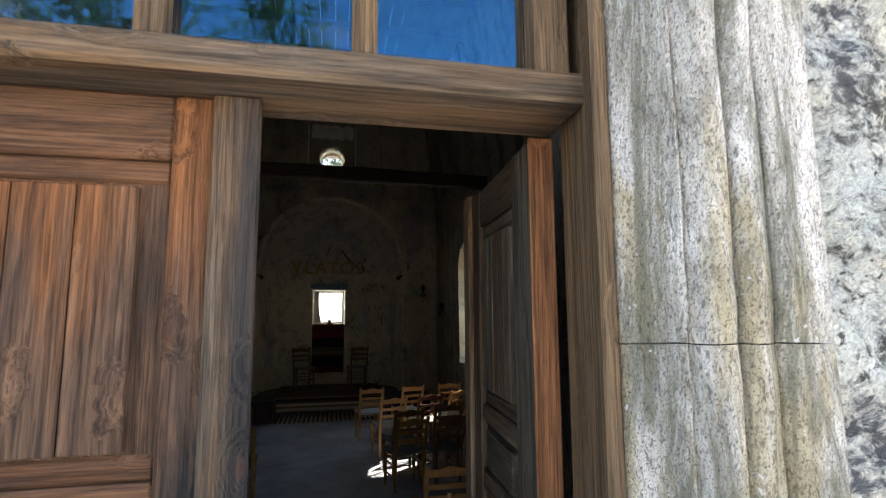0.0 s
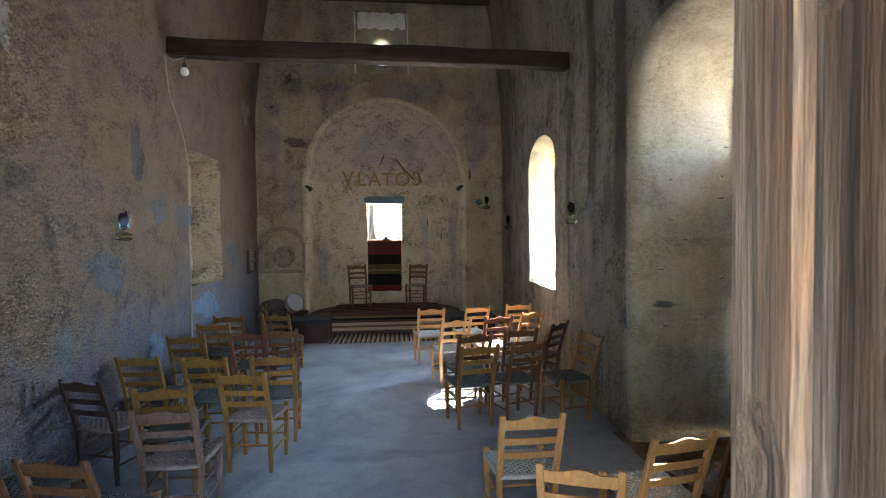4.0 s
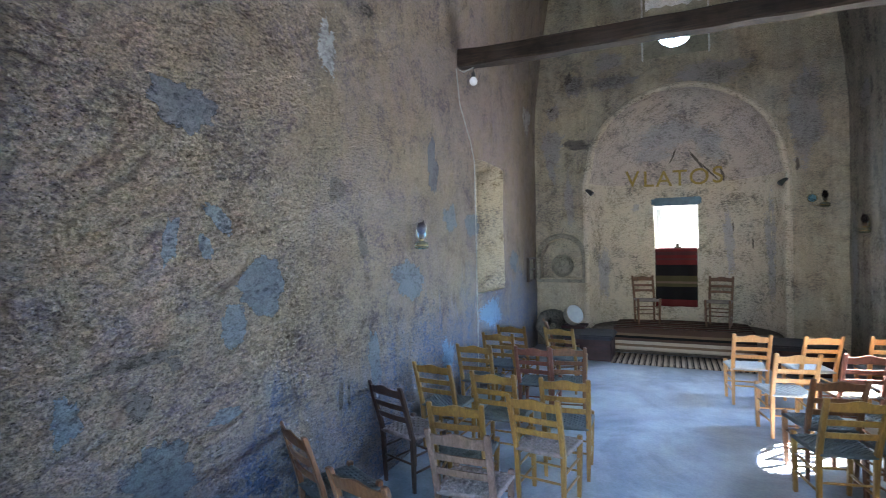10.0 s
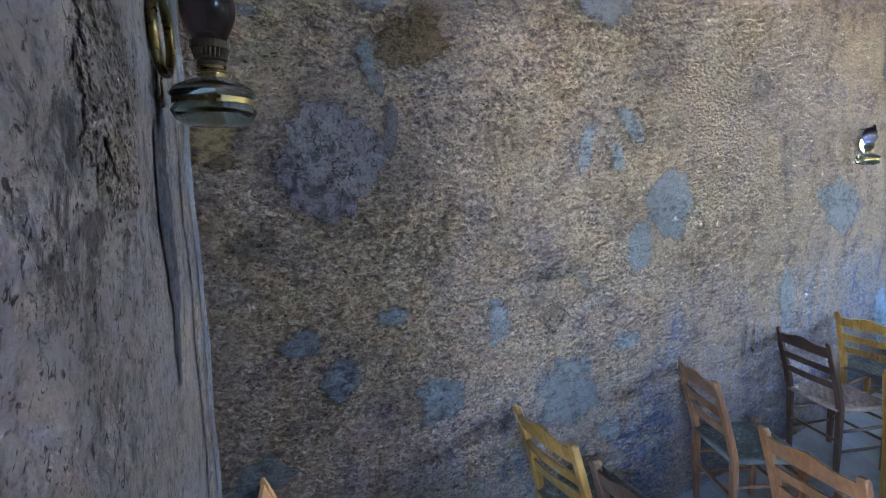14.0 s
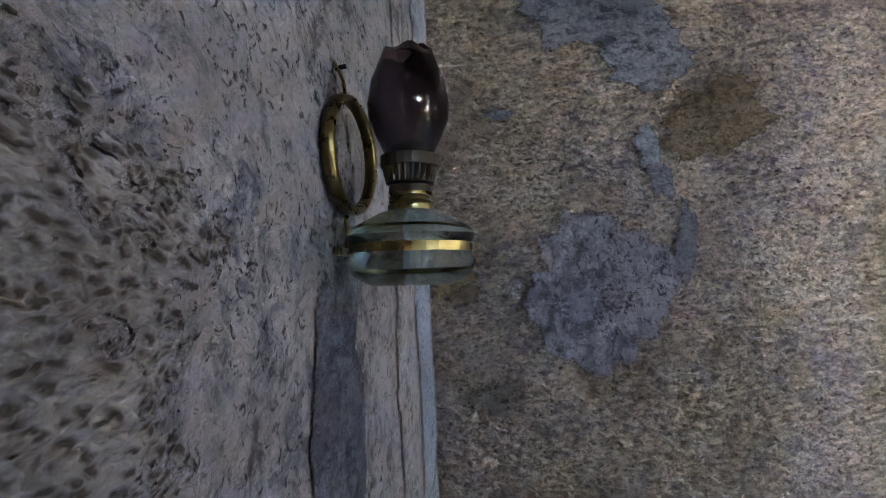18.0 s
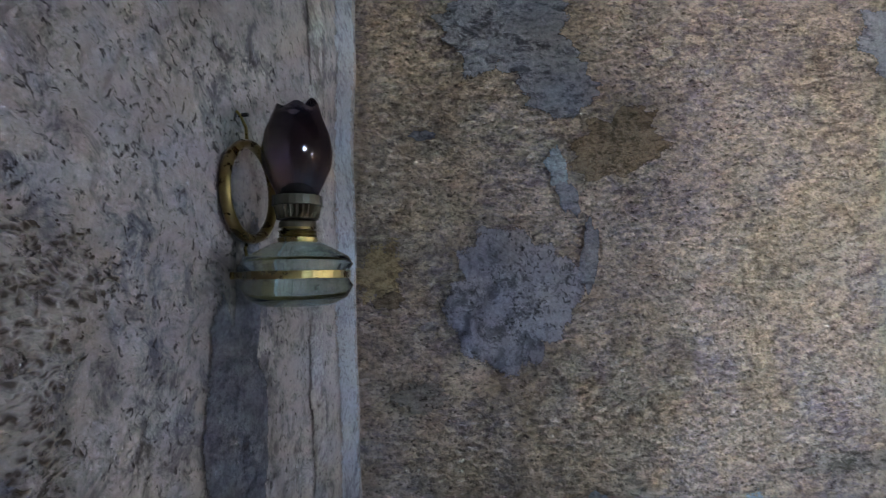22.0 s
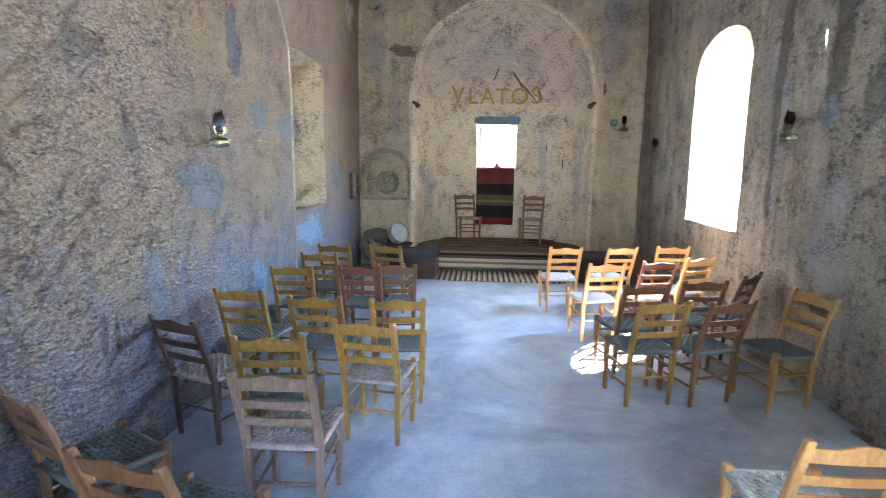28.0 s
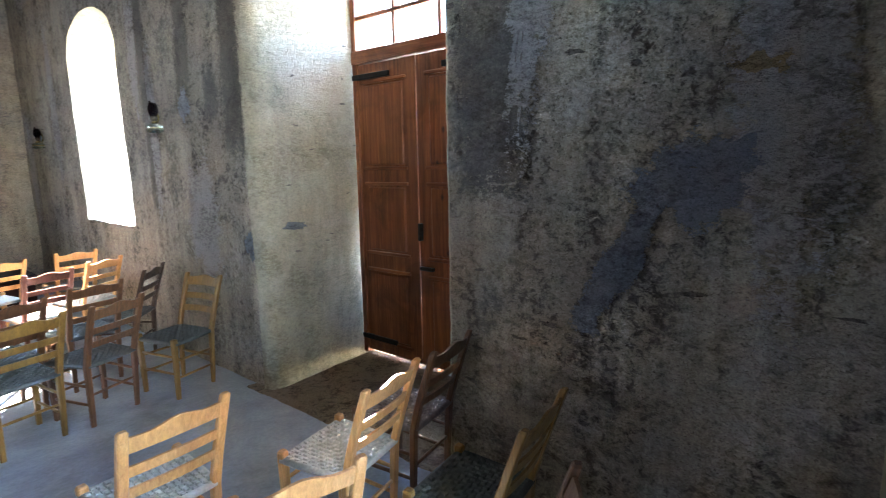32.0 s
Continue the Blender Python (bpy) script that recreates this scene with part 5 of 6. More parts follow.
PALE = plaster("pale_skim", (0.315, 0.307, 0.292), (0.255, 0.247, 0.232), (0.195, 0.188, 0.173), (0.203, 0.203, 0.210), 0.3, 46, streak=0.3, ragged=1.8)
GREYSKIM = plaster("grey_skim_mortar", (0.172, 0.174, 0.192), (0.142, 0.143, 0.160), (0.108, 0.108, 0.120), (0.120, 0.123, 0.136), 0.4, 60, streak=0.3, ragged=1.5)
STAIN = plaster("grey_damp_stain", (0.31, 0.285, 0.265), (0.235, 0.214, 0.198), (0.155, 0.139, 0.128), (0.15, 0.14, 0.135), 0.6, 46, streak=0.3, ragged=2.4)
DAMP = plaster("dark_damp_run", (0.20, 0.176, 0.150), (0.165, 0.144, 0.122), (0.12, 0.104, 0.088), (0.11, 0.098, 0.088), 0.3, 46, streak=0.4, ragged=3.4, peck=0.3, crumbs=0.3)
BLUEGREY = plaster("blue_grey_stain", (0.263, 0.275, 0.304), (0.21, 0.219, 0.246), (0.149, 0.155, 0.176), (0.175, 0.181, 0.205), 0.6, 46, streak=0.3, ragged=1.8)
WALLS = {"north": (wall_north, lambda u, z: (north_x(u) + lean(z), u, z), Vector((1, 0, 0))), "south": (wall_south, lambda u, z: (XS - lean(z), u, z), Vector((-1, 0, 0))),
         "east": (wall_east, lambda u, z: (u, YE, z), Vector((0, -1, 0))), "apse": (wall_east, lambda u, z: apse_at(u, z, math.cos(math.asin(min(1.0, max(0.0, (z - SP) / AR))))), Vector((0, -1, 0))),
         "west": (wall_west, west_at, Vector((0.134, 0.991, 0))),
         "recess": (wall_south, lambda u, z: (XS + u, R1 + 0.03 * u, z), Vector((0.03, -1, 0)))}


def patch(wall, u, z, ru, rz, rot, mat, seed):
    """A thin ragged patch that lies on a wall, round (u, z)."""
    owner, at, out = WALLS[wall]
    bm = bmesh.new()
    lay = bm.verts.layers.float.new("fade")
    ru, rz = ru * 1.22, rz * 1.22
    n, c, s = 44, math.cos(radians(rot)), math.sin(radians(rot))
    rings = []
    for f, h in ((0.0, 0.006), (0.3, 0.006), (0.6, 0.0055), (0.85, 0.005), (0.97, 0.0035), (1.0, -0.004)):
        ring = []
        for k in range(n):
            t = 2 * math.pi * k / n
            q = Vector((math.cos(t), math.sin(t), seed * 1.7))
            r = f * (1 + 0.40 * noise.noise(q * 1.1) + 0.30 * noise.noise(q * 2.7) + 0.20 * noise.noise(q * 7))
            a, b = ru * r * math.cos(t), rz * r * math.sin(t)
            p = Vector(at(u + a * c - b * s, z + a * s + b * c))
            v = bm.verts.new(wob(p) + out * (h if wall != "west" else 0.6 * h))
            v[lay] = 1 - f
            ring.append(v)
        rings.append(ring)
    for q, r in zip(rings, rings[1:]):
        for k in range(n):
            bm.faces.new((q[k], q[(k + 1) % n], r[(k + 1) % n], r[k]))
    return part("patch", bm, mat, owner, smooth=True)


def band(wall, u0, u1, z0, z1, mat, name="stain_band"):
    """A long thin stain that lies close on a wall."""
    owner, at, out = WALLS[wall]
    bm = bmesh.new()
    lay = bm.verts.layers.float.new("fade")
    us, zs = span(u0, u1, 0.02), span(z0, z1, 0.04)
    rows = []
    for z in zs:
        row = []
        for u in us:
            v = bm.verts.new(wob(at(u, z)) + out * 0.003)
            v[lay] = min(1.0, 2 * min(u - u0, u1 - u) / (u1 - u0), 6 * min(z - z0, z1 - z) / (z1 - z0))
            row.append(v)
        rows.append(row)
    for q, r in zip(rows, rows[1:]):
        for k in range(len(q) - 1):
            bm.faces.new((q[k], q[k + 1], r[k + 1], r[k]))
    return part(name, bm, mat, owner, smooth=True)


band("west", -2.27, -2.06, 0.3, 3.6, BLUEGREY)
band("west", -1.98, -1.88, 0.8, 2.6, STAIN)
patch("north", 0.210, 1.865, 0.190, 0.200, 0, STUCCO, 1)
patch("north", 0.537, 2.290, 0.145, 0.092, 10, EARTH, 2)
patch("north", 0.385, 2.455, 0.118, 0.085, 0, SLATE, 3)
patch("north", 0.200, 2.630, 0.180, 0.155, 10, SLATE, 4)
patch("north", 0.300, 2.550, 0.120, 0.090, 0, SLATE, 5)
patch("north", 1.440, 2.593, 0.190, 0.140, 0, SLATE, 6)
patch("north", 0.354, 2.226, 0.030, 0.060, 20, BLUE, 7)
patch("north", 0.385, 2.147, 0.026, 0.065, 22, SLATE, 70)
patch("north", 0.436, 1.990, 0.026, 0.100, -5, SLATE, 8)
patch("north", 1.366, 1.914, 0.045, 0.118, -10, BLUE, 9)
patch("north", 1.656, 2.041, 0.125, 0.050, -40, BLUE, 10)
patch("north", 1.564, 1.892, 0.042, 0.076, 25, BLUE, 11)
patch("north", 1.957, 1.660, 0.190, 0.160, 0, CEMENT, 12)
patch("north", 1.740, 1.462, 0.095, 0.110, -15, BLUE, 13)
patch("north", 0.898, 1.220, 0.060, 0.092, 0, BLUE, 14)
patch("north", 1.295, 0.820, 0.175, 0.165, 0, CEMENT, 15)
patch("north", 0.574, 0.988, 0.075, 0.050, 0, BLUE, 16)
patch("north", 0.630, 0.930, 0.135, 0.072, 25, CEMENT, 17)
patch("north", 0.085, 1.250, 0.066, 0.050, 0, CEMENT, 18)
patch("north", 0.210, 1.120, 0.062, 0.080, 0, CEMENT, 19)
patch("north", -0.078, 0.828, 0.095, 0.066, 0, CEMENT, 20)
patch("north", 1.675, 1.005, 0.090, 0.040, 0, BLUE, 21)
patch("north", 1.600, 0.552, 0.083, 0.060, 0, BLUE, 22)
patch("north", 0.416, 1.314, 0.060, 0.032, 0, BLUE, 23)
patch("north", -0.037, 1.613, 0.070, 0.042, 10, SOOT_HOLE, 24)
patch("north", 1.205, 1.184, 0.068, 0.060, 0, SOOT_HOLE, 25)
patch("north", 1.230, 1.378, 0.210, 0.030, 0, SOOT_HOLE, 26)
patch("north", 1.389, 1.331, 0.048, 0.036, 0, SOOT_HOLE, 27)
patch("north", 2.700, 2.295, 0.100, 0.100, -10, SOOT_HOLE, 28)
patch("north", 3.020, 1.900, 0.060, 0.100, 0, SOOT_HOLE, 29)
patch("north", 4.380, 2.580, 0.115, 0.210, 0, SLATE, 30)
patch("north", 4.820, 2.180, 0.200, 0.145, 0, BLUE, 31)
patch("north", 3.840, 1.565, 0.280, 0.185, 0, BLUE, 32)
patch("north", 2.700, 0.800, 0.030, 0.110, 0, SOOT_HOLE, 33)
patch("north", 2.800, 0.800, 0.020, 0.100, 0, SOOT_HOLE, 34)
patch("north", -0.021, 2.315, 0.042, 0.016, 0, SLATE, 35)
patch("north", -0.137, 1.930, 0.066, 0.080, 0, OCHRE, 36)
patch("north", 1.680, 2.264, 0.036, 0.022, 0, SOOT_HOLE, 37)
patch("north", -0.116, 1.871, 0.040, 0.030, 0, EARTH, 38)
patch("north", 7.470, 1.620, 0.260, 0.160, 0, BLUE, 39)
patch("north", 6.240, 0.950, 0.400, 0.200, 0, BRIGHTBLUE, 40)
patch("north", 4.341, 2.763, 0.100, 0.209, 0, SLATE, 41)
patch("north", 8.413, 4.042, 0.282, 0.198, 0, STAIN, 42)
patch("north", 3.158, 3.758, 0.114, 0.063, 0, SOOT_HOLE, 43)
patch("north", 2.606, 3.264, 0.106, 0.179, 0, PALE, 44)
patch("north", 3.172, 0.964, 0.084, 0.251, 5, BLUE, 45)
patch("north", 4.717, 0.655, 0.168, 0.219, 8, BRIGHTBLUE, 46)
patch("north", 5.568, 2.146, 0.276, 0.140, 0, BLUE, 49)
patch("south", 0.600, 1.610, 0.210, 0.200, -15, GREYSKIM, 51)
patch("south", 0.870, 1.270, 0.080, 0.330, 33, GREYSKIM, 52)
patch("south", 1.010, 1.010, 0.054, 0.069, -40, GREYSKIM, 53)
patch("south", 4.440, 2.190, 0.110, 0.130, 0, BLUEGREY, 54)
patch("south", 3.990, 2.230, 0.105, 0.190, 0, DAMP, 55)
band("south", 3.57, 3.86, 1.75, 4.30, DAMP)
band("south", 4.28, 4.52, 2.25, 4.40, DAMP)
band("south", 5.05, 5.25, 1.30, 3.60, DAMP)
band("south", 1.28, 1.72, 1.50, 3.40, DAMP)
patch("south", 8.344, 3.850, 0.189, 0.185, 0, STAIN, 56)
patch("south", 3.640, 1.100, 0.060, 0.110, 0, BLUE, 57)
patch("south", 0.439, 1.989, 0.090, 0.050, 0, OCHRE, 58)
patch("recess", 0.310, 1.220, 0.100, 0.029, 0, BLUE, 59)
patch("east", -1.671, 3.636, 0.240, 0.091, -8, SOOT_HOLE, 60)
patch("east", -1.723, 4.724, 0.161, 0.187, 0, STAIN, 61)
patch("east", -1.828, 2.624, 0.090, 0.452, 0, STAIN, 62)
patch("east", -2.079, 4.265, 0.122, 0.144, 0, STAIN, 63)
patch("east", -2.131, 3.647, 0.223, 0.304, 0, STAIN, 64)
patch("east", -1.117, 5.075, 0.240, 0.167, 0, STAIN, 65)
patch("east", 0.471, 4.628, 0.520, 0.185, 0, STAIN, 66)
patch("east", 1.756, 3.700, 0.200, 0.609, 0, STAIN, 67)
patch("west", -1.60, 1.75, 0.085, 0.26, 3, SLATE, 68)
HONEYCOMB = crumbled("crumbled_brown_plaster")
patch("west", -1.20, 1.90, 0.115, 0.10, 0, HONEYCOMB, 301)
APSESTAIN = plaster("pale_damp_stain", (0.44, 0.41, 0.39), (0.35, 0.325, 0.315), (0.24, 0.22, 0.21), (0.28, 0.265, 0.26), 0.6, 46, streak=0.3, ragged=2.6)
CRACK = plaster("dark_crack", (0.13, 0.11, 0.09), (0.085, 0.072, 0.06), (0.05, 0.042, 0.036), (0.06, 0.055, 0.05), 0.6, 60, streak=0.1, ragged=1.7)
patch("apse", 1.420, 3.839, 0.437, 0.233, -8, APSESTAIN, 401)
patch("apse", 1.950, 3.626, 0.166, 0.297, 20, APSESTAIN, 402)
patch("apse", 1.250, 3.498, 0.208, 0.127, 15, APSESTAIN, 403)
patch("apse", 1.780, 3.391, 0.019, 0.212, 24, CRACK, 404)
patch("apse", 1.920, 3.157, 0.015, 0.191, 30, CRACK, 405)
patch("apse", 1.500, 3.476, 0.012, 0.148, -18, CRACK, 406)
patch("apse", 2.080, 3.071, 0.021, 0.106, 10, CRACK, 407)
patch("apse", 2.150, 1.899, 0.062, 0.583, 2, APSESTAIN, 408)
patch("apse", 2.750, 1.792, 0.094, 0.901, 0, APSESTAIN, 409)
patch("apse", 0.500, 1.366, 0.125, 0.424, 0, APSESTAIN, 410)
patch("apse", 1.050, 2.517, 0.052, 0.064, 0, APSESTAIN, 411)
patch("apse", 2.450, 1.846, 0.012, 0.095, 0, CRACK, 412)
patch("apse", 2.200, 2.133, 0.010, 0.085, 0, CRACK, 413)
patch("east", 1.652, 3.071, 0.031, 0.106, 0, CRACK, 414)
patch("east", 1.777, 4.297, 0.052, 0.233, 6, STAIN, 415)
patch("east", -0.961, 4.692, 0.364, 0.106, 4, STAIN, 416)
patch("south", 5.329, 2.728, 0.100, 0.550, 0, STAIN, 417)
patch("south", 5.052, 1.975, 0.090, 0.700, 2, STAIN, 418)
patch("south", 7.717, 2.429, 0.120, 0.900, 0, STAIN, 419)
patch("south", 4.290, 1.275, 0.220, 0.550, 0, STAIN, 420)
patch("south", 1.307, 2.563, 0.120, 0.750, 3, STAIN, 421)
patch("south", 0.350, 2.100, 0.160, 0.900, -2, STAIN, 422)
patch("south", 8.867, 1.682, 0.140, 0.700, 0, STAIN, 423)
# Two putlog holes, their inner shade painted as flat dark patches.
patch("north", 8.29, 4.02, 0.035, 0.15, 0, SOOT_HOLE, 72)
patch("south", 8.13, 3.90, 0.035, 0.13, 0, SOOT_HOLE, 73)
patch("east", -1.80, 4.82, 0.09, 0.12, 10, SOOT_HOLE, 74)
patch("east", -2.10, 4.30, 0.06, 0.05, 0, SOOT_HOLE, 75)
patch("east", -2.15, 3.25, 0.07, 0.30, 8, STAIN, 76)
rng = random.Random(5)
for k in range(16):
    patch("south", rng.uniform(0.0, 1.75), rng.uniform(0.5, 2.7), rng.uniform(0.02, 0.05), rng.uniform(0.007, 0.014), rng.uniform(-8, 8), SOOT_HOLE, 500 + k)
for k in range(14):
    patch("recess", rng.uniform(0.25, 1.0), rng.uniform(0.4, 2.7), rng.uniform(0.015, 0.035), rng.uniform(0.005, 0.010), rng.uniform(-8, 8), SOOT_HOLE, 540 + k)

# ---------- oil lamps on the walls ----------
BRASS = plain("tarnished_brass", (0.17, 0.125, 0.045), 0.32, 1.0, 0.35, 30, 0.15)
SOOTGLASS = glass("smoked_glass", 0.01, (0.25, 0.19, 0.235))
CLEARGLASS = glass("greenish_glass", 0.05, (0.46, 0.58, 0.54))
MIRROR = plain("old_mirror", (0.10, 0.20, 0.25), 0.30, 1.0, 0.15, 20, 0.0)
WICK = plain("burner_iron", (0.045, 0.036, 0.024), 0.5, 0.9)


def ring_of(bm, r, tubr, m=None, seg=36, flatten=1.0):
    vs = []
    for k in range(seg):
        t = 2 * math.pi * k / seg
        vs.append([bm.verts.new(((r + tubr * math.cos(u)) * math.cos(t), (r + tubr * math.cos(u)) * math.sin(t), tubr * flatten * math.sin(u))) for u in [2 * math.pi * j / 8 for j in range(8)]])
    for k in range(seg):
        a, b = vs[k], vs[(k + 1) % seg]
        for j in range(8):
            bm.faces.new((a[j], a[(j + 1) % 8], b[(j + 1) % 8], b[j]))
    if m is not None:
        bmesh.ops.transform(bm, matrix=m, verts=[v for r in vs for v in r])
    return bm


def mx_arm(side, away):
    e = side * (away - 0.015)
    return (e - 0.004, -0.03) if side < 0 and away > 0.1 else (0.03, e + 0.004) if side > 0 else (e - 0.02, e + 0.03)


def wall_lamp(m, side, label, backing=True, away=0.145, turn=0.0):
    """An oil lamp on a wall: local x along the wall, y out of it, z up from the tank's foot. side: where the round mirror hangs."""
    lamp = thing("oil_lamp", label, "oil lamp", "oil lamps on the walls", m=m)
    ax, ay = 0.0, 0.092
    off = lambda z: Matrix.Translation((ax, ay, z)) @ Matrix.Diagonal((1.2, 1.2, 1.14, 1))
    bm = lathe(bmesh.new(), [(0.002, 0.0), (0.036, 0.0), (0.050, 0.008), (0.056, 0.020), (0.051, 0.028), (0.051, 0.036), (0.056, 0.043), (0.051, 0.052), (0.026, 0.066), (0.018, 0.068)], 32, off(0))
    part("tank", bm, CLEARGLASS, lamp, "greenish glass oil tank", smooth=True)
    bm = lathe(bmesh.new(), [(0.0525, 0.0285), (0.0535, 0.0285), (0.0535, 0.0365), (0.0525, 0.0365), (0.0525, 0.0285)], 32, off(0))
    part("band", bm, BRASS, lamp, "tarnished brass band", smooth=False)
    part("arm", bbox(mx_arm(side, away)[0], mx_arm(side, away)[1], 0.012, 0.018, 0.0325, 0.0415, 0.001, Matrix.Rotation(0, 4, "Z")), BRASS, lamp)
    bm = lathe(bmesh.new(), [(0.020, 0.066), (0.020, 0.072), (0.018, 0.073), (0.0195, 0.075), (0.018, 0.077), (0.0195, 0.079), (0.016, 0.081), (0.016, 0.084)], 24, off(0))
    part("collar", bm, BRASS, lamp, smooth=False)
    bm = bmesh.new()
    lathe(bm, [(0.019, 0.083), (0.0185, 0.089), (0.015, 0.091), (0.021, 0.092), (0.0225, 0.099), (0.0245, 0.108), (0.0225, 0.108), (0.018, 0.092)], 48, off(0))
    for v in bm.verts:
        h = v.co.z
        if h > 0.1125 and round(math.atan2(v.co.y - ay, v.co.x - ax) / (2 * math.pi / 48)) % 2:
            v.co.x, v.co.y = ax + (v.co.x - ax) * 0.86, ay + (v.co.y - ay) * 0.86
    part("gallery", bm, WICK, lamp, "toothed iron burner gallery")
    bm = lathe(bmesh.new(), [(0.0245, 0.106), (0.0255, 0.107), (0.0255, 0.117), (0.024, 0.117)], 24, off(0))
    part("burner_ring", bm, WICK, lamp, smooth=False)
    bm = lathe(bmesh.new(), [(0.019, 0.108), (0.019, 0.118), (0.016, 0.126), (0.009, 0.131), (0.002, 0.132)], 20, off(0))
    part("burner_dome", bm, WICK, lamp, smooth=True)
    prof = [(0.021, 0.112), (0.022, 0.121), (0.028, 0.134), (0.0345, 0.150), (0.036, 0.165), (0.033, 0.186), (0.026, 0.204), (0.0215, 0.214)]
    bm = lathe(bmesh.new(), prof, 32, off(0))
    top = sorted(bm.verts, key=lambda v: -v.co.z)[:32]
    for v in top:
        t = math.atan2(v.co.y - ay, v.co.x - ax)
        v.co.z += 0.02 * max(0, math.cos(t - (2.6 if side < 0 else 0.5))) ** 3 + 0.003 * math.sin(5 * t)
    bmesh.ops.solidify(bm, geom=bm.faces[:], thickness=0.0012)
    part("chimney", bm, SOOTGLASS, lamp, "smoke-blackened glass chimney with a broken rim", smooth=True)
    mx = side * away
    up = Matrix.Translation((mx, 0.020, 0.146)) @ Matrix.Rotation(radians(turn), 4, "Z") @ Matrix.Rotation(radians(90), 4, "X")
    frame_ob = part("mirror_frame", ring_of(bmesh.new(), 0.062, 0.0062, up, flatten=1.3), BRASS, lamp, "tarnished brass rim", smooth=True)
    if backing:
        bm = bmesh.new()
        lathe(bm, [(0.001, 0.002), (0.058, 0.002)], 32, up)
        part("mirror", bm, MIRROR, frame_ob, "small round mirror")
    bm = bmesh.new()
    tube(bm, [(mx, 0.014, 0.214), (mx - 0.002, 0.012, 0.232), (mx + 0.001, 0.006, 0.248), (mx + 0.010, 0.004, 0.251)], 0.0022, 6)
    part("wire", bm, BRASS, lamp, "bent brass hanging wire", smooth=True)
    bm = bmesh.new()
    tube(bm, [(mx, 0.014, 0.078), (mx + 0.006, 0.014, 0.072), (mx + 0.001, 0.014, 0.064), (mx + 0.001, 0.013, 0.030)], 0.0022, 6)
    part("stem", bm, BRASS, lamp, "bent brass stem", smooth=True)
    bm = bmesh.new()
    tube(bm, [(mx, -0.02, 0.246), (mx, 0.016, 0.249)], 0.003, 6)
    part("nail", bm, IRON, lamp)
    return lamp


wall_lamp(pose(-1.565, -0.300, 1.905, 0, 0, -7.7), -1, "brass and glass oil lamp with a broken smoked chimney", backing=False, away=0.030, turn=-5)
wall_lamp(pose(north_x(3.87) + 0.015, 3.87, 1.85, 0, 0, -90), -1, "oil lamp with a round mirror on the pitted north wall", turn=-20)
wall_lamp(pose(2.28, 4.78, 1.98, 0, 0, 90), 1, "oil lamp with a round mirror on the streaked south wall")
wall_lamp(pose(2.28, 8.08, 1.95, 0, 0, 90), 1, "oil lamp on the south wall near the apse")
wall_lamp(pose(1.97, YE - 0.015, 2.36, 0, 0, 180), 1, "oil lamp on the end wall beside the apse")

# ---------- electric things ----------
BLACK = plain("black_plastic", (0.02, 0.02, 0.02), 0.5)
BULB = plain("opal_bulb", (0.75, 0.75, 0.73), 0.2, 0.0, 0.05, 10, 0.0)
for x, s in ((-1.48, 1), (1.475, -1)):
    spot = thing("spotlight", "small black clip spotlight at the apse arch with a hanging cable", "spotlight", "spotlights at the apse", m=pose(x, YE - 0.02, 2.79))
    bm = tube(bmesh.new(), [(-0.05 * s, -0.02, 0.03), (0.0, -0.04, 0.02), (0.05 * s, -0.06, -0.02), (0.075 * s, -0.07, -0.045)], [0.02, 0.03, 0.04, 0.046], 14)
    part("head", bm, BLACK, spot, smooth=True)
    part("clip", bbox(-0.05 * s - 0.02, -0.05 * s + 0.02, -0.03, 0.02, 0.0, 0.06, 0.005), BLACK, spot)
    bm = tube(bmesh.new(), [(-0.05 * s, -0.01, 0.0), (-0.055 * s, -0.012, -0.5), (-0.045 * s, -0.012, -1.3), (-0.05 * s, -0.01, -2.36)], 0.004, 6)
    part("cable", bm, BLACK, spot, "dark hanging cable", smooth=True)
bulb = thing("bulb", "white opal bulb hanging under the tie beam", "bulb", m=pose(-2.13, 5.08, 3.79))
part("globe", lathe(bmesh.new(), [(0.001, -0.12), (0.025, -0.115), (0.042, -0.095), (0.045, -0.07), (0.036, -0.045), (0.022, -0.028)], 20), BULB, bulb, smooth=True)
part("socket", lathe(bmesh.new(), [(0.024, -0.03), (0.024, 0.02), (0.006, 0.03), (0.004, 0.09)], 16), BLACK, bulb, smooth=True)
cable = thing("cable", "thin pale cable running down the wall beside the niche", "cable")
bm = tube(bmesh.new(), [(-2.13, 5.10, 3.88), (-2.25, 5.09, 3.84), (-2.325, 5.05, 3.88), (-2.318, 5.12, 3.5), (-2.325, 5.48, 3.1), (-2.33, 5.60, 2.9), (-2.33, 5.62, 1.6), (-2.33, 5.64, 0.3), (-2.33, 5.64, 0.02)], 0.007, 6)
part("run", bm, plain("grey_cable", (0.30, 0.29, 0.27), 0.6), cable, smooth=True)

# ---------- letters in the apse ----------
GILT = plain("gilt_letters", (0.30, 0.215, 0.045), 0.5, 0.2, 0.3, 20, 0.1)
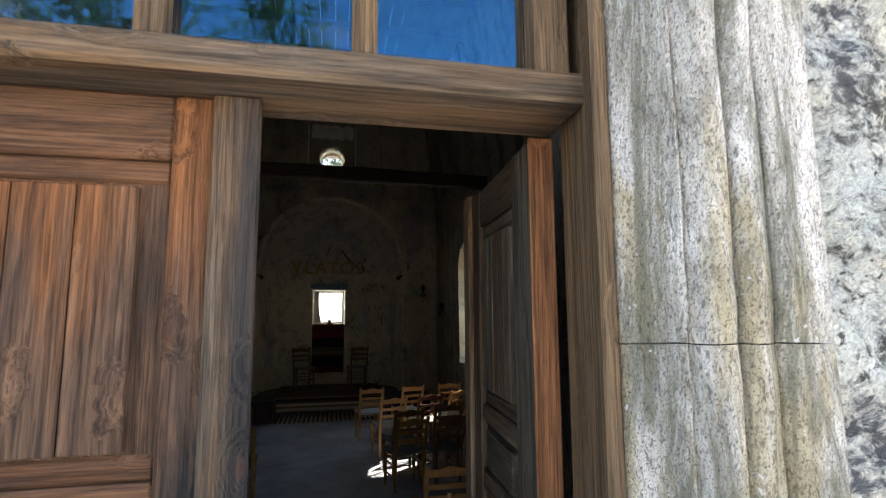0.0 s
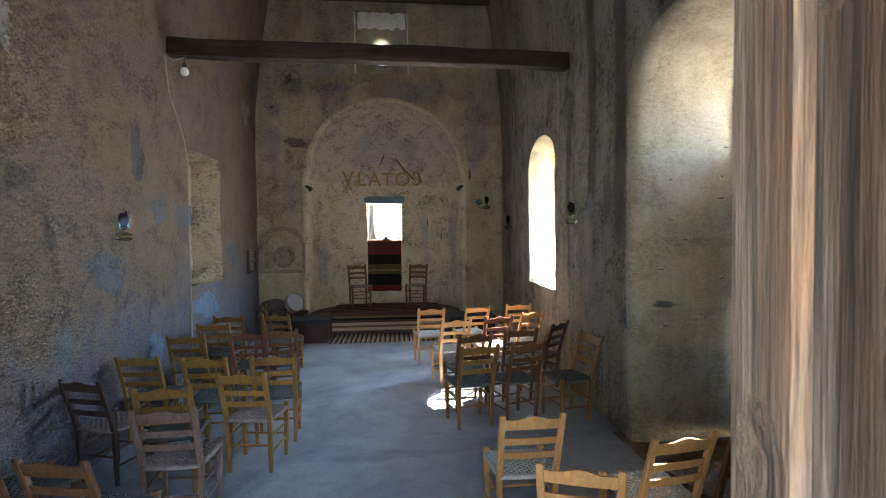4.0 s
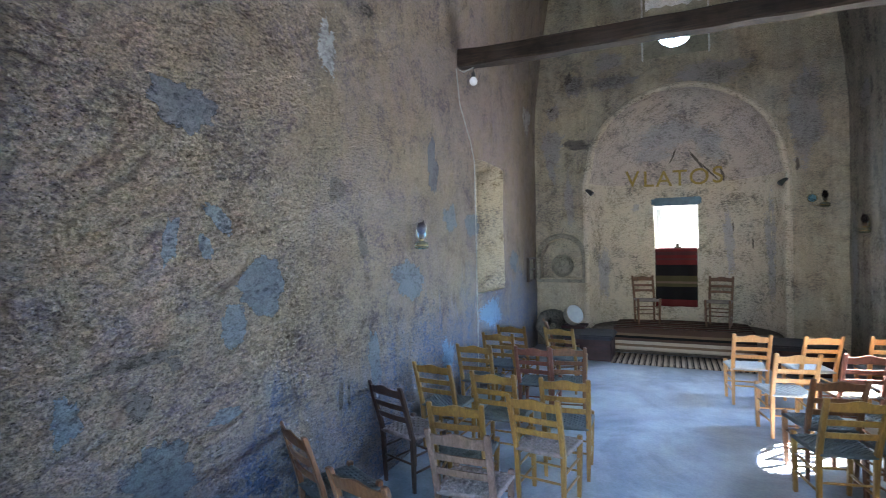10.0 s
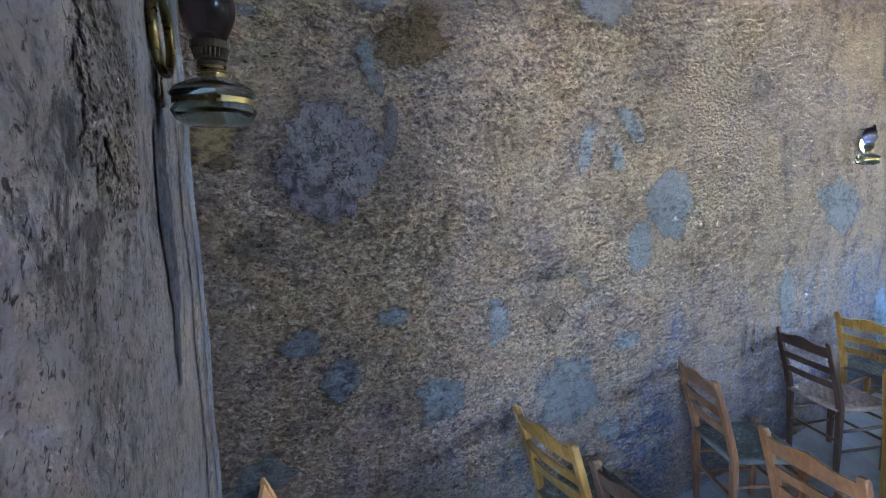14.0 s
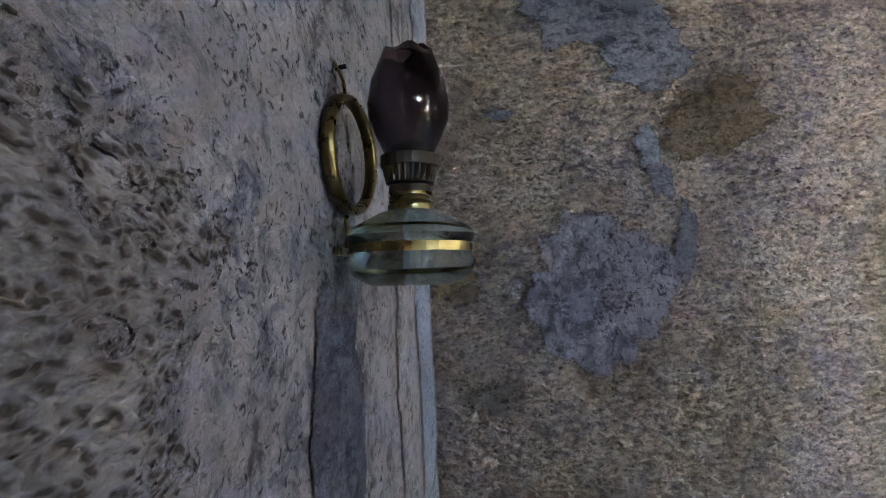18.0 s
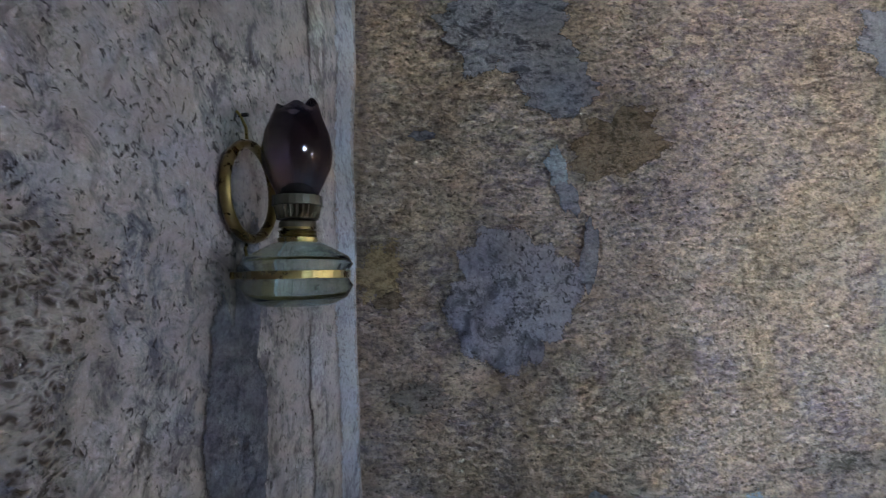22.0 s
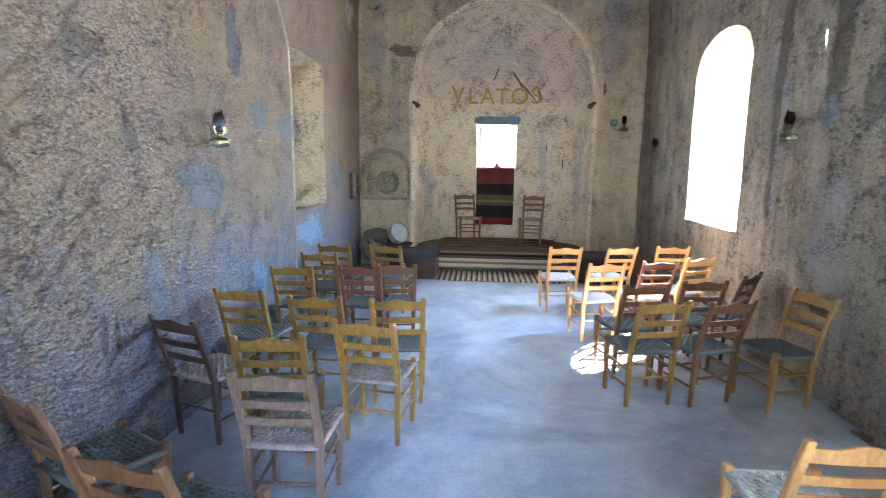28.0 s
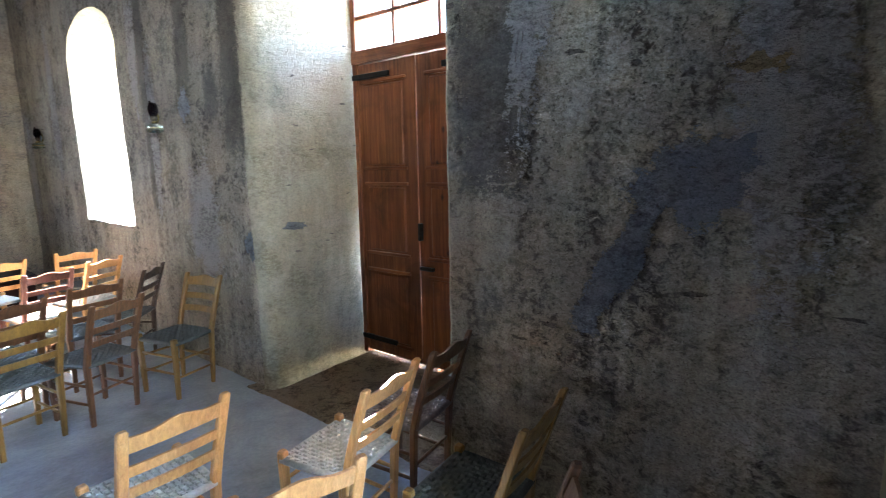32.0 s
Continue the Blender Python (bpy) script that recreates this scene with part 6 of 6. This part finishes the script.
for ch, x, s in (("V", -0.79, 1), ("L", -0.52, 1), ("A", -0.25, 1), ("T", 0.02, 1), ("O", 0.34, 1), ("S", 0.63, 1)):
    cu = bpy.data.curves.new("letter", "FONT")
    cu.body, cu.size, cu.extrude, cu.align_x = ch, 0.42 * s, 0.008, "CENTER"
    cu.offset = 0.002
    tmp = bpy.data.objects.new("letter", cu)
    me = bpy.data.meshes.new_from_object(tmp)
    bpy.data.objects.remove(tmp)
    me.materials.append(GILT)
    y = YE + DEP * math.sqrt(max(0, 1 - (x / A1) ** 2)) - 0.13 - 0.14 * x * x
    ob = new("letter", me)
    ob.matrix_basis = pose(x, y, 2.92, 90, 0, math.degrees(math.atan2(-x * DEP, A1 * A1)) * 0.9)
    tagged(ob, "gilded wall letter " + ch + " in the apse", "letter", "letters on the apse wall")

# ---------- apse window: frame, curtain, bell ----------
apse_window = thing("window_apse", "small rectangular apse window with a lace curtain", "window", kind="structure")
WHITE_WOOD = plain("white_painted_wood", (0.62, 0.62, 0.60), 0.5)
yw = YE + DEP + 0.38
for x0, x1, z0, z1 in ((-0.40, -0.36, 1.77, 2.54), (0.25, 0.29, 1.77, 2.54), (-0.36, 0.25, 1.77, 1.81), (-0.36, 0.25, 2.50, 2.54), (-0.07, -0.045, 1.81, 2.50)):
    part("window_frame", bbox(x0, x1, yw, yw + 0.04, z0, z1, 0.004), WHITE_WOOD, apse_window)
pn = part("pane", bbox(-0.36, 0.25, yw + 0.018, yw + 0.022, 1.81, 2.50, 0.0005), PANE, apse_window)
pn.visible_shadow = False
LACE = plain("white_lace", (0.78, 0.78, 0.76), 0.9, var=0.1, scale=80)
curtain = thing("curtain", "white lace curtain gathered at one side of the apse window", "curtain")
bm = bmesh.new()
cloth(bm, [[(-0.41 + (0.18 - 0.06 * math.sin(3 * (z - 1.8))) * k / 16, YE + DEP + 0.20 + 0.016 * math.sin(k * 1.9), z) for k in range(17)] for z in span(1.77, 2.54, 0.06)], 0.002)
part("fabric", bm, LACE, curtain, smooth=True)
BRONZE = plain("dark_bronze", (0.06, 0.05, 0.035), 0.45, 0.8)
bell = thing("bell", "small dark hand bell topped by a cross on the window sill", "bell", m=pose(-0.03, YE + DEP + 0.10, 1.755))
part("body", lathe(bmesh.new(), [(0.048, 0.025), (0.044, 0.035), (0.032, 0.06), (0.028, 0.09), (0.018, 0.105), (0.004, 0.11)], 20), BRONZE, bell, smooth=True)
bm = bmesh.new()
ring_of(bm, 0.055, 0.006, Matrix.Translation((0, 0, 0.10)) @ Matrix.Rotation(radians(90), 4, "X"))
part("hoop", bm, BRONZE, bell, smooth=True)
bm = bmesh.new()
box(bm, -0.006, 0.006, -0.006, 0.006, 0.15, 0.27)
box(bm, -0.045, 0.045, -0.0055, 0.0055, 0.215, 0.228)
part("cross", bm, BRONZE, bell)
part("foot", bbox(-0.07, 0.07, -0.04, 0.04, 0.0, 0.03, 0.006), BRONZE, bell)
SLATESTONE = plain("blue_grey_stone", (0.10, 0.15, 0.19), 0.85, var=0.3, scale=9)
arch_stone = part("window_head", bbox(-0.50, 0.38, YE + DEP - 0.07, YE + DEP + 0.10, 2.57, 2.71, 0.02, seg=2), SLATESTONE, wall_east, "blue-grey stone head over the apse window")

# ---------- things by the little niche ----------
plate = thing("stone_relief", "round carved stone relief set in the small arched niche", "relief", m=pose(-1.99, YE + 0.15, 1.47, 82, 0, 0))
PALE_STONE = plaster("pale_carved_stone", (0.288, 0.265, 0.213), (0.216, 0.198, 0.152), (0.128, 0.115, 0.087), (0.128, 0.122, 0.106), 0.4, 60, streak=0.3)
part("disc", lathe(bmesh.new(), [(0.001, -0.03), (0.205, -0.03), (0.21, 0.0), (0.20, 0.022), (0.185, 0.045), (0.172, 0.030), (0.162, -0.012), (0.150, -0.012), (0.135, 0.006), (0.07, 0.016), (0.001, 0.018)], 36), PALE_STONE, plate, smooth=True)
for a, r in ((1.2, 0.09), (1.95, 0.09), (4.7, 0.08), (3.6, 0.09), (5.8, 0.09)):
    bm = lathe(bmesh.new(), [(0.03, 0.004), (0.026, 0.016), (0.012, 0.022), (0.001, 0.023)], 14, Matrix.Translation((r * math.cos(a), r * math.sin(a), 0.0)))
    part("carved_boss", bm, PALE_STONE, plate, smooth=True)
bm = bmesh.new()
o = opening(-2.40, -1.56, 1.22, 1.62, 0.40, 0.05, sill=False)
tube(bm, [(x, YE - 0.005, z) for x, z in o], 0.045, 8)
structure("niche_moulding", bm, PALE_STONE, wall_east, "worn rounded moulding round the small niche")
part("niche_sill", bbox(-2.42, -1.54, YE - 0.07, YE + 0.16, 1.17, 1.225, 0.015, seg=2), PALE_STONE, wall_east, "pale sill of the small niche")
picture = thing("picture_frame", "small dark wooden frame on the wall near the corner", "frame", m=pose(north_x(8.55) + 0.025, 8.55, 1.22))
DARKFRAME = CHAIR_WOODS["dark"]
for y0, y1, z0, z1 in ((-0.22, -0.18, 0, 0.42), (0.18, 0.22, 0, 0.42), (-0.18, 0.18, 0, 0.035), (-0.18, 0.18, 0.385, 0.42), (-0.18, 0.18, 0.20, 0.225)):
    part("rail", bbox(-0.02, 0.03, y0, y1, z0, z1, 0.004), DARKFRAME, picture)
part("backing", bbox(-0.018, 0.0, -0.18, 0.18, 0.03, 0.39, 0.002), PALE_STONE, picture)

basket = thing("millstone", "rough dark round millstone leaning in the corner", "millstone", m=pose(-2.10, 8.88, 0.41, 68, 0, 12))
MILL = plaster("dark_rough_stone", (0.17, 0.155, 0.125), (0.11, 0.10, 0.08), (0.05, 0.046, 0.04), (0.07, 0.065, 0.06), 1.0, 40, streak=0.1, flat=1.0)
bm = lathe(bmesh.new(), [(0.06, -0.07), (0.26, -0.08), (0.295, -0.04), (0.30, 0.02), (0.27, 0.07), (0.18, 0.085), (0.075, 0.07), (0.065, -0.07)], 32)
for v in bm.verts:
    v.co += 0.018 * noise.noise_vector(v.co * 6)
part("stone", bm, MILL, basket, smooth=True)
to = Vector((0.62, -0.66, 0.42)).normalized()
sieve = thing("sieve", "round drum sieve with a pale skin leaning beside the chest", "sieve", m=Matrix.Translation((-1.70, 8.75, 0.635)) @ to.to_track_quat("Z", "Y").to_matrix().to_4x4())
HOOP = wood("bent_ash_hoop", (0.42, 0.36, 0.28), (0.28, 0.23, 0.17), 1.0, 0.7)
part("hoop", lathe(bmesh.new(), [(0.165, -0.08), (0.172, -0.08), (0.174, 0.0), (0.172, 0.05), (0.165, 0.05), (0.163, 0.0), (0.165, -0.08)], 36), HOOP, sieve)
part("mesh", lathe(bmesh.new(), [(0.001, 0.026), (0.166, 0.028)], 36), plain("pale_sieve_skin", (0.33, 0.35, 0.38), 0.7, var=0.12), sieve)
stand = part("sieve_stand", bbox(-1.90, -1.50, 8.60, 9.05, 0.41, 0.45, 0.008), RED_WOOD)
tagged(stand, "dark board behind the chest that holds the sieve", "board")

board = part("leaning_board", bbox(-0.012, 0.012, -0.34, 0.0, 0.0, 0.93, 0.003), plain("drab_painted_board", (0.17, 0.15, 0.09), 0.7, var=0.2, scale=4))
board.matrix_basis = pose(2.15, 0.0, 0.0, 0, 6, 0)
tagged(board, "drab olive board leaning against the south wall", "board")
